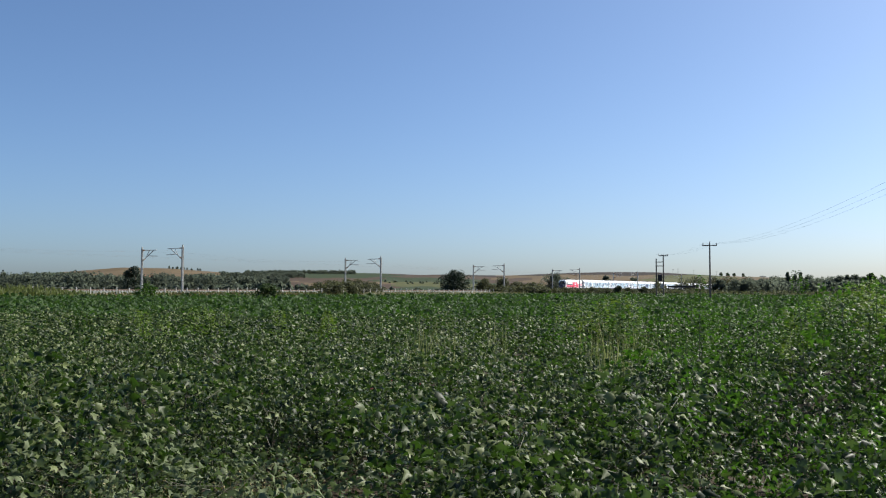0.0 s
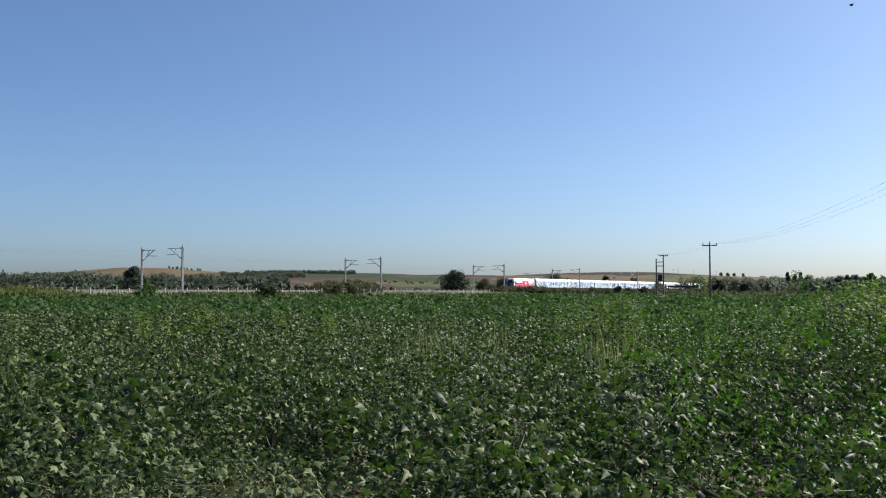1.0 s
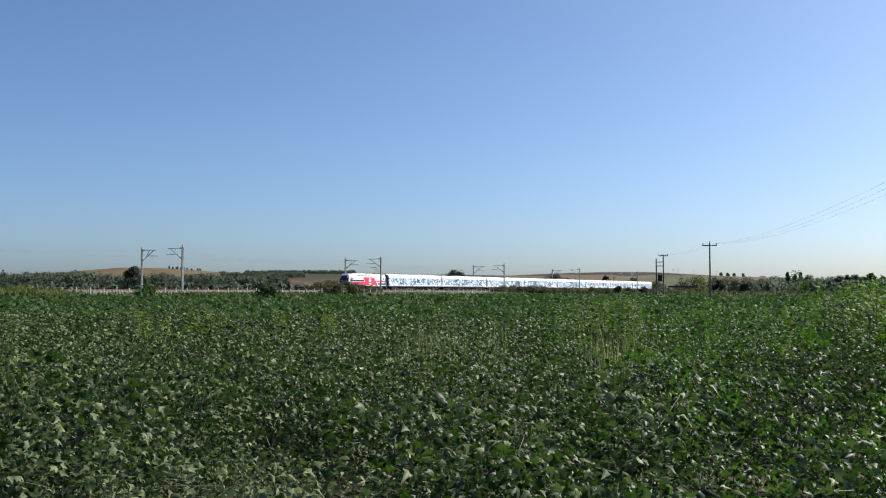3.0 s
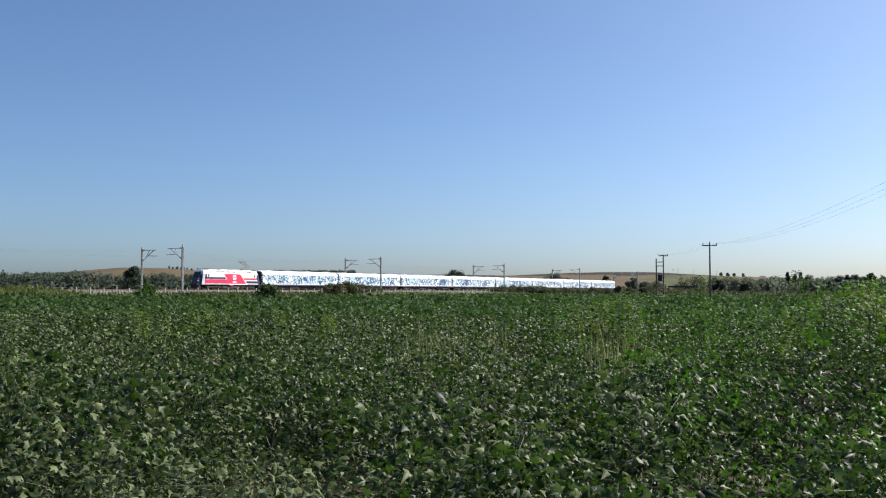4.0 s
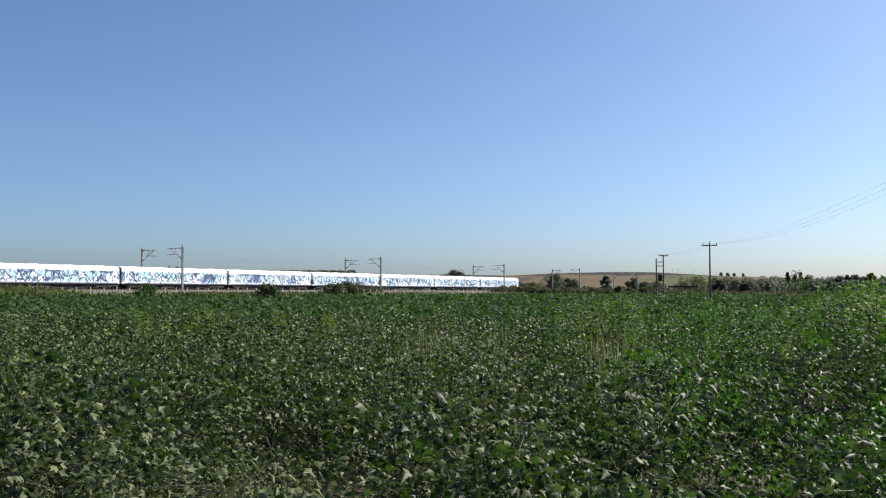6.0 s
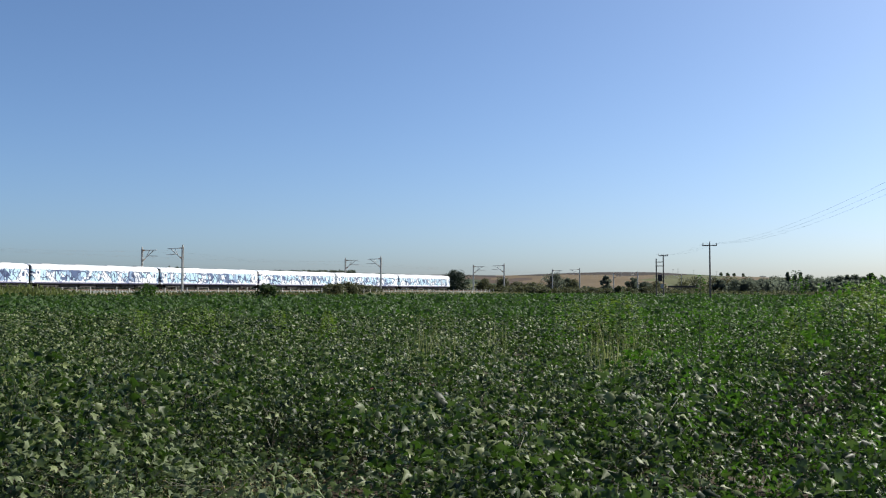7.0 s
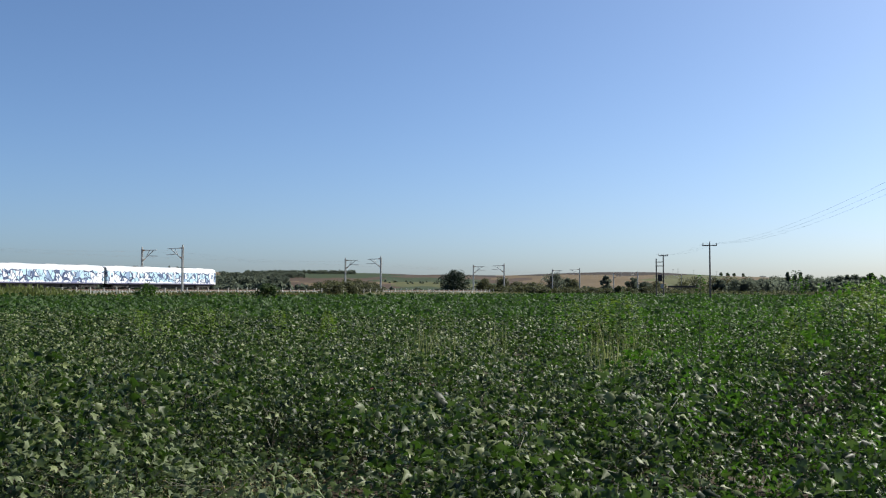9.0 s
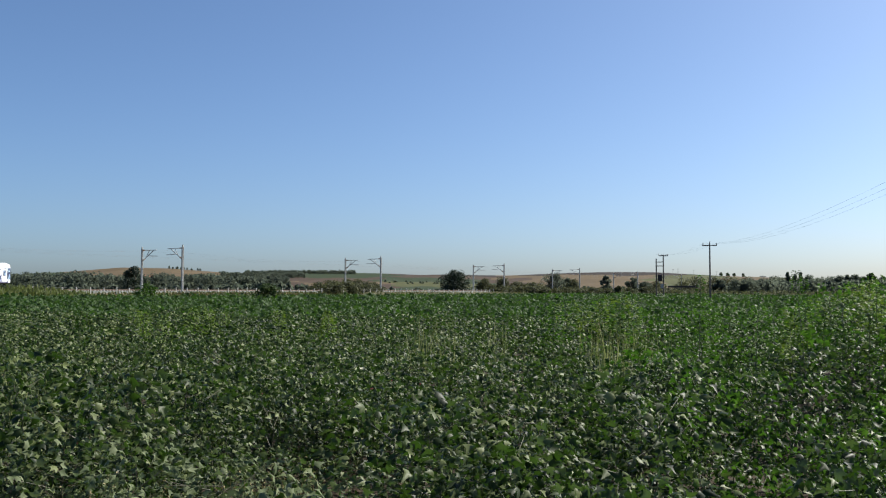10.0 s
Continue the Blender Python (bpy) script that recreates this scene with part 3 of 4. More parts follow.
    for x in (2.9, 3.2):
        tube(pan, (x, -0.85, 4.08), (x, 0.85, 4.08), 0.04)
    box(pan, 3.2, -0.7, 3.9, 4.7, 0.7, 4.0)
    part("pantograph", pan, M_RUST, c, "folded dark steel pantograph")
    b = B()
    box(b, 6.2, -1.25, 0.25, 11.3, 1.25, 1.02, 0.08)
    part("equipment_box", b, M_UNDER, c, "dark equipment box")
    for x in (4.0, LOCO_L - 4.0):
        bogie(c, x, (-1.5, 1.5), 0.58)
    return tagged(c, "white electric locomotive with red and dark blue livery", "locomotive")


loco = build_loco()
KINDS = [build_coach(()), build_coach((0, 1, 2)), build_coach((4, 5, 6, 7, 8))]
coaches = [KINDS[2], KINDS[1], KINDS[0], copy_thing(KINDS[0], Matrix()), copy_thing(KINDS[2], Matrix()), copy_thing(KINDS[0], Matrix()), copy_thing(KINDS[1], Matrix()), copy_thing(KINDS[1], Matrix())]


# ---- overhead line ----
def build_mast(h=8.9, arm=1):
    """A mast with its foot at the origin; arm: the way its cantilever reaches along y."""
    m = empty("catenary_mast")
    b = B()
    box(b, -0.45, -0.45, -0.5, 0.45, 0.45, 0.22, 0.05)
    part("foundation", b, M_CONCRETE, m, "concrete footing block")
    b = B()
    for dx in (-0.11, 0.11):
        box(b, dx - 0.04, -0.15, 0.2, dx + 0.04, 0.15, h)
    for k in range(int((h - 0.9) / 0.78)):
        z = 0.5 + k * 0.78
        box(b, -0.1, -0.11, z, 0.1, 0.11, z + 0.34)
    box(b, -0.09, -0.09, h, 0.09, 0.09, h + 0.35)
    part("mast", b, M_MAST, m, "grey steel mast")
    a = arm
    b = tube(B(), (0, 0.1 * a, h - 0.25), (0, 3.75 * a, h - 0.3), 0.065)
    part("top_tube", b, M_MAST, m)
    b = tube(B(), (0, 0.1 * a, h - 2.25), (0, 3.0 * a, h - 0.32), 0.075)
    part("diagonal_tube", b, M_MAST, m)
    b = tube(B(), (0, 1.0 * a, h - 1.7), (0, 1.9 * a, h - 0.32), 0.055)
    part("brace_tube", b, M_MAST, m)
    b = tube(B(), (0, 1.5 * a, h - 1.3), (0, 4.1 * a, h - 1.4), 0.055)
    tube(b, (0, 2.6 * a, h - 1.35), (0, 2.75 * a, h - 1.7), 0.03)
    part("registration_arm", b, M_MAST, m)
    for z, z2 in ((h - 0.25, h - 0.26), (h - 2.18, h - 1.82)):
        b = tube(B(), (0, 0.2 * a, z), (0, 0.75 * a, z2), 0.11)
        part("insulator", b, M_INSUL, m, "brown ribbed insulator")
    return m


mast_near = tagged(build_mast(8.35, 1), "grey steel overhead-line mast with a tubular cantilever", "mast", "masts along the railway")
mast_far = tagged(build_mast(7.78, -1), "grey steel overhead-line mast with a tubular cantilever", "mast", "masts along the railway")
MAST_S = [-6.4, 56.0, 118.5, 180.8, 245.2, 303.8, 366.0, 428.0, 490.0]
NEAR_OFF, FAR_OFF = 6.6, -3.7
for i, s in enumerate(MAST_S):
    for ob, off, dz in ((mast_near, NEAR_OFF, 2.0), (mast_far, FAR_OFF, 2.4)):
        mt = Matrix.Translation(rail(s, off, dz)) @ pose(0, 0, 0, 0, 0, RZ)
        if i == 0:
            ob.matrix_basis = mt
        else:
            copy_thing(ob, mt)


def cable(name, pts, r, label, category, group=""):
    cu = bpy.data.curves.new(name, "CURVE")
    cu.dimensions, cu.bevel_depth, cu.bevel_resolution = "3D", r, 1
    sp = cu.splines.new("POLY")
    sp.points.add(len(pts) - 1)
    for p, q in zip(sp.points, pts):
        p.co = (*q, 1)
    cu.materials.append(M_WIRE)
    return tagged(new(name, cu), label, category, group)


def sagging(a, b, sag, n=14):
    a, b = Vector(a), Vector(b)
    return [a.lerp(b, i / n) - Vector((0, 0, sag * 4 * (i / n) * (1 - i / n))) for i in range(n + 1)]


for track in (TRACK_FAR, TRACK_NEAR):
    top = []
    for s0, s1 in zip(MAST_S, MAST_S[1:]):
        top += sagging(rail(s0, track, RAIL_Z + 7.0), rail(s1, track, RAIL_Z + 7.0), 0.9)
    cable("carrier_wire", top, 0.006, "thin grey carrier wire over the track", "overhead wire", "overhead wires")
    cable("contact_wire", [rail(s, track, RAIL_Z + 5.75) for s in MAST_S], 0.006, "thin grey contact wire over the track", "overhead wire", "overhead wires")

# ---- wooden power line ----
LINE = [Vector((28.5, 51, 0)), Vector((47.0, 163.5, 0)), Vector((50.2, 215, 0)), Vector((72, 360, 0))]


def build_power_pole(h):
    p = empty("power_pole")
    part("pole", tube(B(), (0, 0, -0.6), (0, 0, h), 0.17, 0.11, 10), M_WOOD, p, "weathered wooden pole")
    part("crossarm", box(B(), -1.25, -0.07, h - 0.42, 1.25, 0.07, h - 0.24, 0.02), M_WOOD, p, "wooden crossarm")
    for x in (-1.15, 0.0, 1.15):
        z = h - 0.24 if x else h
        part("insulator", tube(B(), (x, 0, z), (x, 0, z + 0.38), 0.08, 0.05), M_INSUL, p, "brown pin insulator")
    return p


pole = tagged(build_power_pole(9.1), "tall weathered wooden power pole with one crossarm", "power pole", "power poles")
heights = {}
for i, P in enumerate(LINE[:2]):
    z = float(ground_z(P.x, P.y))
    mt = pose(P.x, P.y, z, 0, 0, -12)
    if i == 0:
        pole.matrix_basis = mt
    else:
        second = build_power_pole(10.5)
        second.matrix_basis = mt
        tagged(second, "tall weathered wooden power pole with one crossarm", "power pole", "power poles")


def build_transformer_pole(P):
    z = float(ground_z(P.x, P.y))
    p = empty("transformer_pole", pose(P.x, P.y, z, 0, 0, -8))
    part("pole", tube(B(), (0.8, 0, -0.6), (0.8, 0, 10.3), 0.17, 0.13, 10), M_WOOD, p, "weathered wooden pole")
    part("pole", tube(B(), (-0.8, 0, -0.6), (-0.8, 0, 9.4), 0.17, 0.13, 10), M_WOOD, p, "weathered wooden pole")
    part("crossarm", box(B(), -0.25, -0.07, 9.95, 1.9, 0.07, 10.15, 0.02), M_WOOD, p)
    for zz in (7.6, 8.5):
        part("crossbar", box(B(), -1.0, -0.09, zz, 1.0, 0.09, zz + 0.18, 0.02), M_WOOD, p)
    b = B()
    box(b, -0.5, -0.45, 4.3, 0.5, 0.45, 5.7, 0.06)
    for x in (-0.25, 0, 0.25):
        tube(b, (x, 0, 5.7), (x, 0, 6.05), 0.06)
    part("transformer", b, M_UNDER, p, "dark steel transformer tank")
    part("platform", box(B(), -1.0, -0.6, 4.12, 1.0, 0.6, 4.3), M_WOOD, p)
    part("meter_box", box(B(), 0.15, -0.3, 2.5, 0.75, 0.3, 3.5, 0.03), M_CONCRETE, p, "pale grey meter box")
    for x in (-0.2, 0.8, 1.8):
        part("insulator", tube(B(), (x, 0, 10.15), (x, 0, 10.45), 0.08, 0.05), M_INSUL, p)
    tagged(p, "two-legged wooden pole carrying a dark transformer", "power pole", "power poles")


build_transformer_pole(LINE[2])
for dx in (-1.15, 0.0, 1.15):
    pts = []
    for a, b, ha, hb, sag in ((LINE[0], LINE[1], 9.8, 10.6, 1.5), (LINE[1], LINE[2], 10.6, 10.4, 0.8)):
        A = Vector((a.x + dx * 0.8, a.y, float(ground_z(a.x, a.y)) + ha))
        Bq = Vector((b.x + dx, b.y, float(ground_z(b.x, b.y)) + hb))
        pts += sagging(A, Bq, sag, 24)
    cable("power_line", pts, 0.005, "thin power wire between wooden poles", "power line", "power line wires")

# ---- fence along the railway ----
fence = tagged(empty("railway_fence"), "pale concrete-post fence with thin wires along the railway", "fence")
pm = bpy.data.meshes.new("post")
b = B()
box(b, -0.075, -0.075, -0.3, 0.075, 0.075, 1.15, 0.015)
b.to_mesh(pm)
b.free()
pm.materials.append(M_CONCRETE)
rng = np.random.default_rng(5)
for i in range(68):
    s = 62 + i * 2.45
    p = rail(s, 13.0)
    ob = new("post", pm)
    ob.parent = fence
    ob.matrix_basis = pose(p.x, p.y, float(ground_z(p.x, p.y)) + rng.uniform(-0.1, 0.05), rng.uniform(-2, 2), rng.uniform(-2, 2), RZ)
for ds in (-1.3, 1.3):
    p, q = rail(192.5 + ds, 13.1), rail(192.5 + ds * 0.1, 13.05)
    p.z, q.z = float(ground_z(p.x, p.y)), float(ground_z(q.x, q.y)) + 1.05
    part("strut", tube(B(), p, q, 0.06, n=6), M_CONCRETE, fence, "slanting concrete strut")
for zz in (0.35, 0.7, 1.05):
    bm = B()
    for i in range(0, 67, 7):
        p, q = rail(62 + i * 2.45, 13.08), rail(62 + min(67, i + 7) * 2.45, 13.08)
        p.z, q.z = float(ground_z(p.x, p.y)) + zz, float(ground_z(q.x, q.y)) + zz
        tube(bm, p, q, 0.008, n=4)
    part("wire", bm, M_WIRE, fence)


# ---- trees and bushes ----
def leaf_cloud(rng, centres, radii, per, size, squash=0.85):
    """Leaves on and inside a heap of uneven clumps."""
    pos, nor = [], []
    for c, r in zip(centres, radii):
        d = unit(rng, per)
        k = r * rng.uniform(0.45, 1.08, per) ** 0.6
        pos.append(np.asarray(c) + d * k[:, None] * np.array([1, 1, squash]))
        nor.append(d + 0.6 * unit(rng, per) + np.array([0, 0, 0.4]))
    pos, nor = np.concatenate(pos), np.concatenate(nor)
    return scatter(CHIP, pos, size * rng.uniform(0.6, 1.4, len(pos)), unit(rng, len(pos)), nor)


def crown_clumps(rng, h, w, n, low=0.25, shape="round"):
    c, r = [], []
    for i in range(n):
        u = rng.uniform(0, 1)
        z = h * (low + (0.95 - low) * u)
        if shape == "cone":
            reach = w * 0.5 * (1.05 - u)
        else:
            reach = w * 0.5 * math.sqrt(max(0.05, 1 - (2 * u - 0.9) ** 2)) * 0.8
        a, d = rng.uniform(0, 2 * math.pi), math.sqrt(rng.uniform(0.05, 1)) * reach
        c.append((d * math.cos(a), d * math.sin(a), z))
        r.append(w * rng.uniform(0.1, 0.19) * (0.6 if shape == "cone" else 1))
    return c, r


def build_tree(name, x, y, h, w, label, category, mat, seed, low=0.25, clumps=26, per=70, leaf=0.35, shape="round", group=""):
    rng = np.random.default_rng(seed)
    z = float(ground_z(x, y))
    t = empty(name, pose(x, y, z - 0.1))
    c, r = crown_clumps(rng, h, w, clumps, low, shape)
    b = tube(B(), (0, 0, -0.2), (0.05 * w, 0, h * 0.55), 0.03 * h + 0.04, 0.012 * h, 8)
    for k in range(0, len(c), 3):
        tube(b, (0.03 * w, 0, h * rng.uniform(low * 0.6, 0.5)), c[k], 0.012 * h, 0.004 * h, 5)
    part("trunk", b, M_BARK, t, "grey-brown trunk and limbs")
    v, f = leaf_cloud(rng, c, r, per, leaf)
    crown = new("crown", fast_mesh("crown", v, f, mat))
    crown.parent = t
    return tagged(t, label, category, group)


def at(px_az, r):
    """A place by its bearing in degrees from the view's heading and its distance ahead."""
    return math.tan(radians(px_az)) * r, r


x, y = at(0.73, 300)
build_tree("tree", x, y, 6.8, 12.0, "dark dense round tree behind the railway", "tree", M_DARKTREE, 11, 0.05, 70, 130, 0.32)
x, y = at(-10.65, 128)
build_tree("bush", x, y, 2.6, 3.9, "green rounded bush by the railway fence", "bush", M_TREE, 12, 0.05, 34, 120, 0.16)
x, y = at(-18.4, 190)
build_tree("tree", x, y, 5.6, 5.4, "small dark green tree behind the railway", "tree", M_DARKTREE, 13, 0.15, 30, 90, 0.25)
x, y = at(-17.65, 125)
build_tree("bush", x, y, 2.6, 3.5, "light green bush by the railway fence", "bush", M_WEED, 14, 0.0, 26, 90, 0.16)
# scrub along the near and the far side of the track: bearing, distance, height, width
SCRUB = [(-6.8, 192, 1.5, 7), (-6.0, 198, 1.9, 7), (-5.2, 205, 1.7, 7), (-4.4, 212, 1.3, 6), (3.6, 262, 1.5, 7), (4.4, 268, 1.7, 8), (5.2, 272, 1.6, 8), (6.0, 275, 1.9, 9),
         (6.8, 278, 1.7, 9), (7.6, 282, 2.0, 9), (8.4, 285, 2.2, 8), (9.2, 290, 1.9, 9), (10.0, 292, 2.0, 8), (10.7, 292, 3.0, 4), (11.3, 296, 2.0, 8), (12.2, 300, 2.8, 5), (12.8, 305, 1.9, 9), (13.6, 310, 1.7, 9),
         (-7.5, 250, 2.6, 9), (-6.7, 252, 3.2, 9), (-5.9, 255, 3.5, 9), (-5.1, 258, 3.2, 9), (-4.2, 262, 2.8, 8), (2.6, 300, 4.0, 8), (3.6, 305, 4.8, 9), (4.6, 310, 3.4, 9), (5.5, 315, 3.0, 9), (8.0, 360, 4.6, 10), (12.9, 420, 4.4, 12),
         (14.5, 392, 6.2, 11), (15.2, 396, 7.0, 13), (16.2, 400, 7.0, 13), (17.1, 400, 7.4, 14), (17.9, 400, 7.4, 14)]
for i, (a, r, h, w) in enumerate(SCRUB):
    x, y = at(a, r)
    build_tree("shrub", x, y, h, w, "brownish-green wild shrub by the railway", "shrub", M_SCRUB, 30 + i, 0.0, 30, 130, 0.33, group="scrub by the railway")
MIDTREES = [(6.8, 360, 7.0, 11), (7.6, 365, 5.4, 8), (9.95, 400, 7.6, 5.5), (11.5, 430, 7.4, 7), (12.3, 440, 5.0, 8), (16.6, 330, 5.8, 6), (17.4, 335, 5.4, 9), (18.2, 335, 5.8, 9)]
for i, (a, r, h, w) in enumerate(MIDTREES):
    x, y = at(a, r)
    build_tree("tree", x, y, h, w, "small grey-green field tree", "tree", M_HAZYTREE, 60 + i, 0.08, 32, 130, 0.38, group="field trees")
RIGHT = [(18.3, 470, 7.4, 15, "round"), (18.9, 480, 7.6, 15, "round"), (19.5, 470, 8.0, 15, "round"), (20.0, 480, 8.4, 15, "round"), (20.35, 470, 11.6, 6, "cone"), (20.75, 474, 11.0, 6, "cone"), (21.05, 470, 11.8, 6, "cone"), (21.5, 465, 9.6, 11, "round"), (22.1, 460, 8.0, 15, "round"),
         (22.7, 455, 8.6, 15, "round"), (23.15, 440, 9.4, 8, "round"), (23.5, 440, 10.6, 6, "cone"), (23.9, 440, 9.6, 9, "round"), (24.4, 430, 8.6, 11, "round"), (24.75, 205, 6.2, 4.2, "round"), (25.3, 420, 8.2, 11, "round"), (26.1, 400, 7.8, 11, "round")]
for i, (a, r, h, w, sh) in enumerate(RIGHT):
    x, y = at(a, r)
    build_tree("tree", x, y, h, w, "dark green tree at the field's edge", "tree", M_TREE if r < 300 else M_HAZYTREE, 80 + i, 0.02, 44, 150, 0.42, sh, "trees at the field's edge")
for i, a in enumerate((16.65, 17.05, 17.4, 17.9)):
    x, y = at(a, 1480)
    build_tree("tree", x, y, 5.0, 6.5, "small round tree on the skyline", "tree", M_TREE, 120 + i, 0.1, 16, 40, 1.0, group="trees on the skyline")


def build_woods():
    """The wood below the far hill: many crowns in one mass."""
    rng = np.random.default_rng(21)
    V, F, n = [], [], 0
    spots = []
    for a0, a1, r0, r1, h0, h1, n in ((-29, -13.5, 540, 620, 6.5, 10.5, 330), (-29, -20.5, 500, 540, 7.5, 11, 110), (-15.5, -9.5, 860, 980, 5, 8, 210), (-13.5, -8.5, 1150, 1250, 4, 6.5, 180), (-12, -5.4, 1380, 1460, 3, 5.5, 260)):
        for k in range(n):
            spots.append((rng.uniform(a0, a1), rng.uniform(r0, r1), rng.uniform(h0, h1)))
    for i in range(90):
        spots.append((rng.uniform(-28, -8), rng.uniform(330, 430), rng.uniform(2, 4)))
    for i in range(26):
        spots.append((rng.uniform(-6.5, -1.5), rng.uniform(430, 560), rng.uniform(1.2, 2.6)))
    for i in range(150):
        spots.append((rng.uniform(17, 28), rng.uniform(385, 470), rng.uniform(4.5, 7)))
    for i in range(14):
        spots.append((rng.uniform(-16.5, -14.3), rng.uniform(1450, 1550), rng.uniform(2.5, 4.5)))
    for a0, a1, r, h, n in ((-4, 3, 1000, 1.6, 24), (-9, -4, 640, 1.6, 40), (5, 13, 690, 1.4, 40), (-2, 2.5, 560, 1.3, 26), (13, 16.6, 590, 1.7, 50), (-11, -3.5, 420, 1.5, 90), (2, 12, 470, 1.5, 80)):
        for k in range(n):
            spots.append((rng.uniform(a0, a1), r * rng.uniform(0.96, 1.04), h * rng.uniform(0.5, 1.2)))
    for a, r, h in spots:
        x, y = at(a, r)
        sh = "cone" if rng.uniform() < 0.25 else "round"
        c, rad = crown_clumps(rng, h, h * rng.uniform(0.6, 1.2), 9, 0.05, sh)
        v, f = leaf_cloud(rng, c, np.array(rad) * 1.5, 18, 0.98)
        V.append(v * np.array([1, 1, 1.0]) + np.array([x, y, float(ground_z(x, y))]))
        F.append(f + n)
        n += len(v)
    # the leaf tones carry painted haze
    ob = new("woodland", fast_mesh("woodland", np.concatenate(V), np.concatenate(F), M_HAZYTREE))
    tagged(ob, "distant dark green woodland and hedges below the hills", "woodland", kind="stuff")


build_woods()


def verge():
    """Dry and green tufts on the railway verge."""
    for name, mat, seed, n, h, s0, s1, label in (("verge_grass", M_GRASS, 31, 26000, 0.5, 20, 330, "tall olive-green verge grass along the fence"), ("dry_grass", M_DRY, 32, 9000, 0.45, 20, 330, "straw-coloured dry grass on the verge"),
                                                ("bleached_grass", M_BLEACHED, 33, 9000, 0.42, 165, 236, "bleached pale dry grass at the fence's foot")):
        rng = np.random.default_rng(seed)
        s, off = rng.uniform(s0, s1, n), 9.5 + 9.5 * rng.beta(2.2, 1.3, n)
        x = RO.x + RD.x * s + RN.x * off
        y = RO.y + RD.y * s + RN.y * off
        keep = np.sin(s * 0.11) + np.sin(s * 0.047 + 2) + rng.normal(0, 0.7, n) > (-0.4 if mat is M_GRASS else 0.2 if mat is M_DRY else -1.5)
        x, y = x[keep], y[keep]
        pos = np.stack([x, y, ground_z(x, y)], 1)
        m = len(pos)
        al = unit(rng, m) * 0.5 + np.array([0, 0, 1.0])
        tv, tf = BLADE
        v, f = scatter((tv * np.array([1, 6, 1]), tf), pos, h * rng.uniform(0.5, 1.5, m), al, unit(rng, m))
        tagged(new(name, fast_mesh(name, v, f, mat)), label, "grass", kind="stuff")


verge()


# ---- crop ----
def plant_leaves(rng, n, h, w):
    """Leaf bases, sizes and directions of one bushy plant."""
    u = rng.uniform(0.08, 1, n) ** 0.75
    reach = w * (0.5 + 1.0 * u * (1.22 - u))
    a = rng.uniform(0, 2 * math.pi, n)
    d = reach * np.sqrt(rng.uniform(0.12, 1, n))
    pos = np.stack([d * np.cos(a), d * np.sin(a), u * h], 1)
    out = np.stack([np.cos(a), np.sin(a), np.full(n, -0.25)], 1) + 0.6 * unit(rng, n)
    nor = np.array([0.48, -0.1, 0.46]) + 0.85 * unit(rng, n)
    return pos, out, nor


def build_cotton(seed, weed=False, mat=None):
    rng = np.random.default_rng(seed)
    h, w = rng.uniform(0.9, 1.15), rng.uniform(0.42, 0.54)
    p = empty("cotton_plant")
    b = tube(B(), (0, 0, -0.1), (0.02, 0.01, h * 0.8), 0.008, 0.003, 6)
    for k in range(9):
        a, z = rng.uniform(0, 6.28), rng.uniform(0.12, 0.8) * h
        tube(b, (0.01, 0, z), (w * 0.75 * math.cos(a), w * 0.75 * math.sin(a), min(z + rng.uniform(0.08, 0.25), h * 0.85)), 0.004, 0.002, 5)
    part("stem", b, M_STEM, p, "reddish-green branching stem")
    count = 280 if weed else 330
    pos, out, nor = plant_leaves(rng, count, h, w)
    v, f = scatter_mixed(pos, rng.uniform(0.035, 0.064 if mat else 0.098 if weed else 0.085, len(pos)), out, nor)
    fo = new("foliage", fast_mesh("foliage", v, f, mat or (M_WEED if weed else M_COTTON)))
    fo.parent = p
    if seed in (120, 121):
        m = M_PINK if seed == 121 else M_PETAL
        k = 6
        for turn, up in ((0.8, 0.93), (3.0, 0.86), (5.1, 0.98)):
            base = np.array([[w * 0.72 * math.cos(turn), w * 0.72 * math.sin(turn), h * up]]).repeat(k, 0)
            an = np.arange(k) * 2 * math.pi / k
            al = np.stack([np.cos(an), np.sin(an), np.full(k, 1.7)], 1)
            v, f = scatter(KITE, base, np.full(k, 0.036), al, np.stack([-np.cos(an), -np.sin(an), np.full(k, 0.9)], 1))
            fl = new("flower", fast_mesh("flower", v, f, m))
            fl.parent = p
    return p


HOLES = [(-4.4, 13.2, 0.9, 0.8), (5.7, 15.2, 1.3, 1.0), (2.0, 7.0, 0.75, 0.6), (-1.1, 9.4, 0.7, 0.6), (-0.9, 7.5, 0.6, 0.5), (3.1, 9.6, 0.7, 0.6), (-2.6, 10.6, 0.6, 0.5), (0.8, 12.0, 0.6, 0.6), (4.0, 11.6, 0.7, 0.5), (-6.0, 16.5, 0.9, 0.8), (2.6, 18.0, 0.9, 0.9)]


def bare(x, y):
    """Gaps in the crop where plants failed."""
    x, y = np.asarray(x, float), np.asarray(y, float)
    hit = np.zeros(x.shape, bool)
    for a, b, ra, rb in HOLES:
        hit |= ((x - a) / ra) ** 2 + ((y - b) / rb) ** 2 < 1.9
    return hit


def field_spots(rng, y0, y1, density):
    """Places in the field ahead of the camera between two distances."""
    n = int((y1 - y0) * (y0 + y1) * 0.56 * density)
    y = np.sqrt(rng.uniform(y0 ** 2, y1 ** 2, n))
    x = rng.uniform(-0.56, 0.56, n) * y
    off = x * RN.x + y * RN.y + 129.8
    k = (off > 19.5) & ~bare(x, y)
    return x[k], y[k]


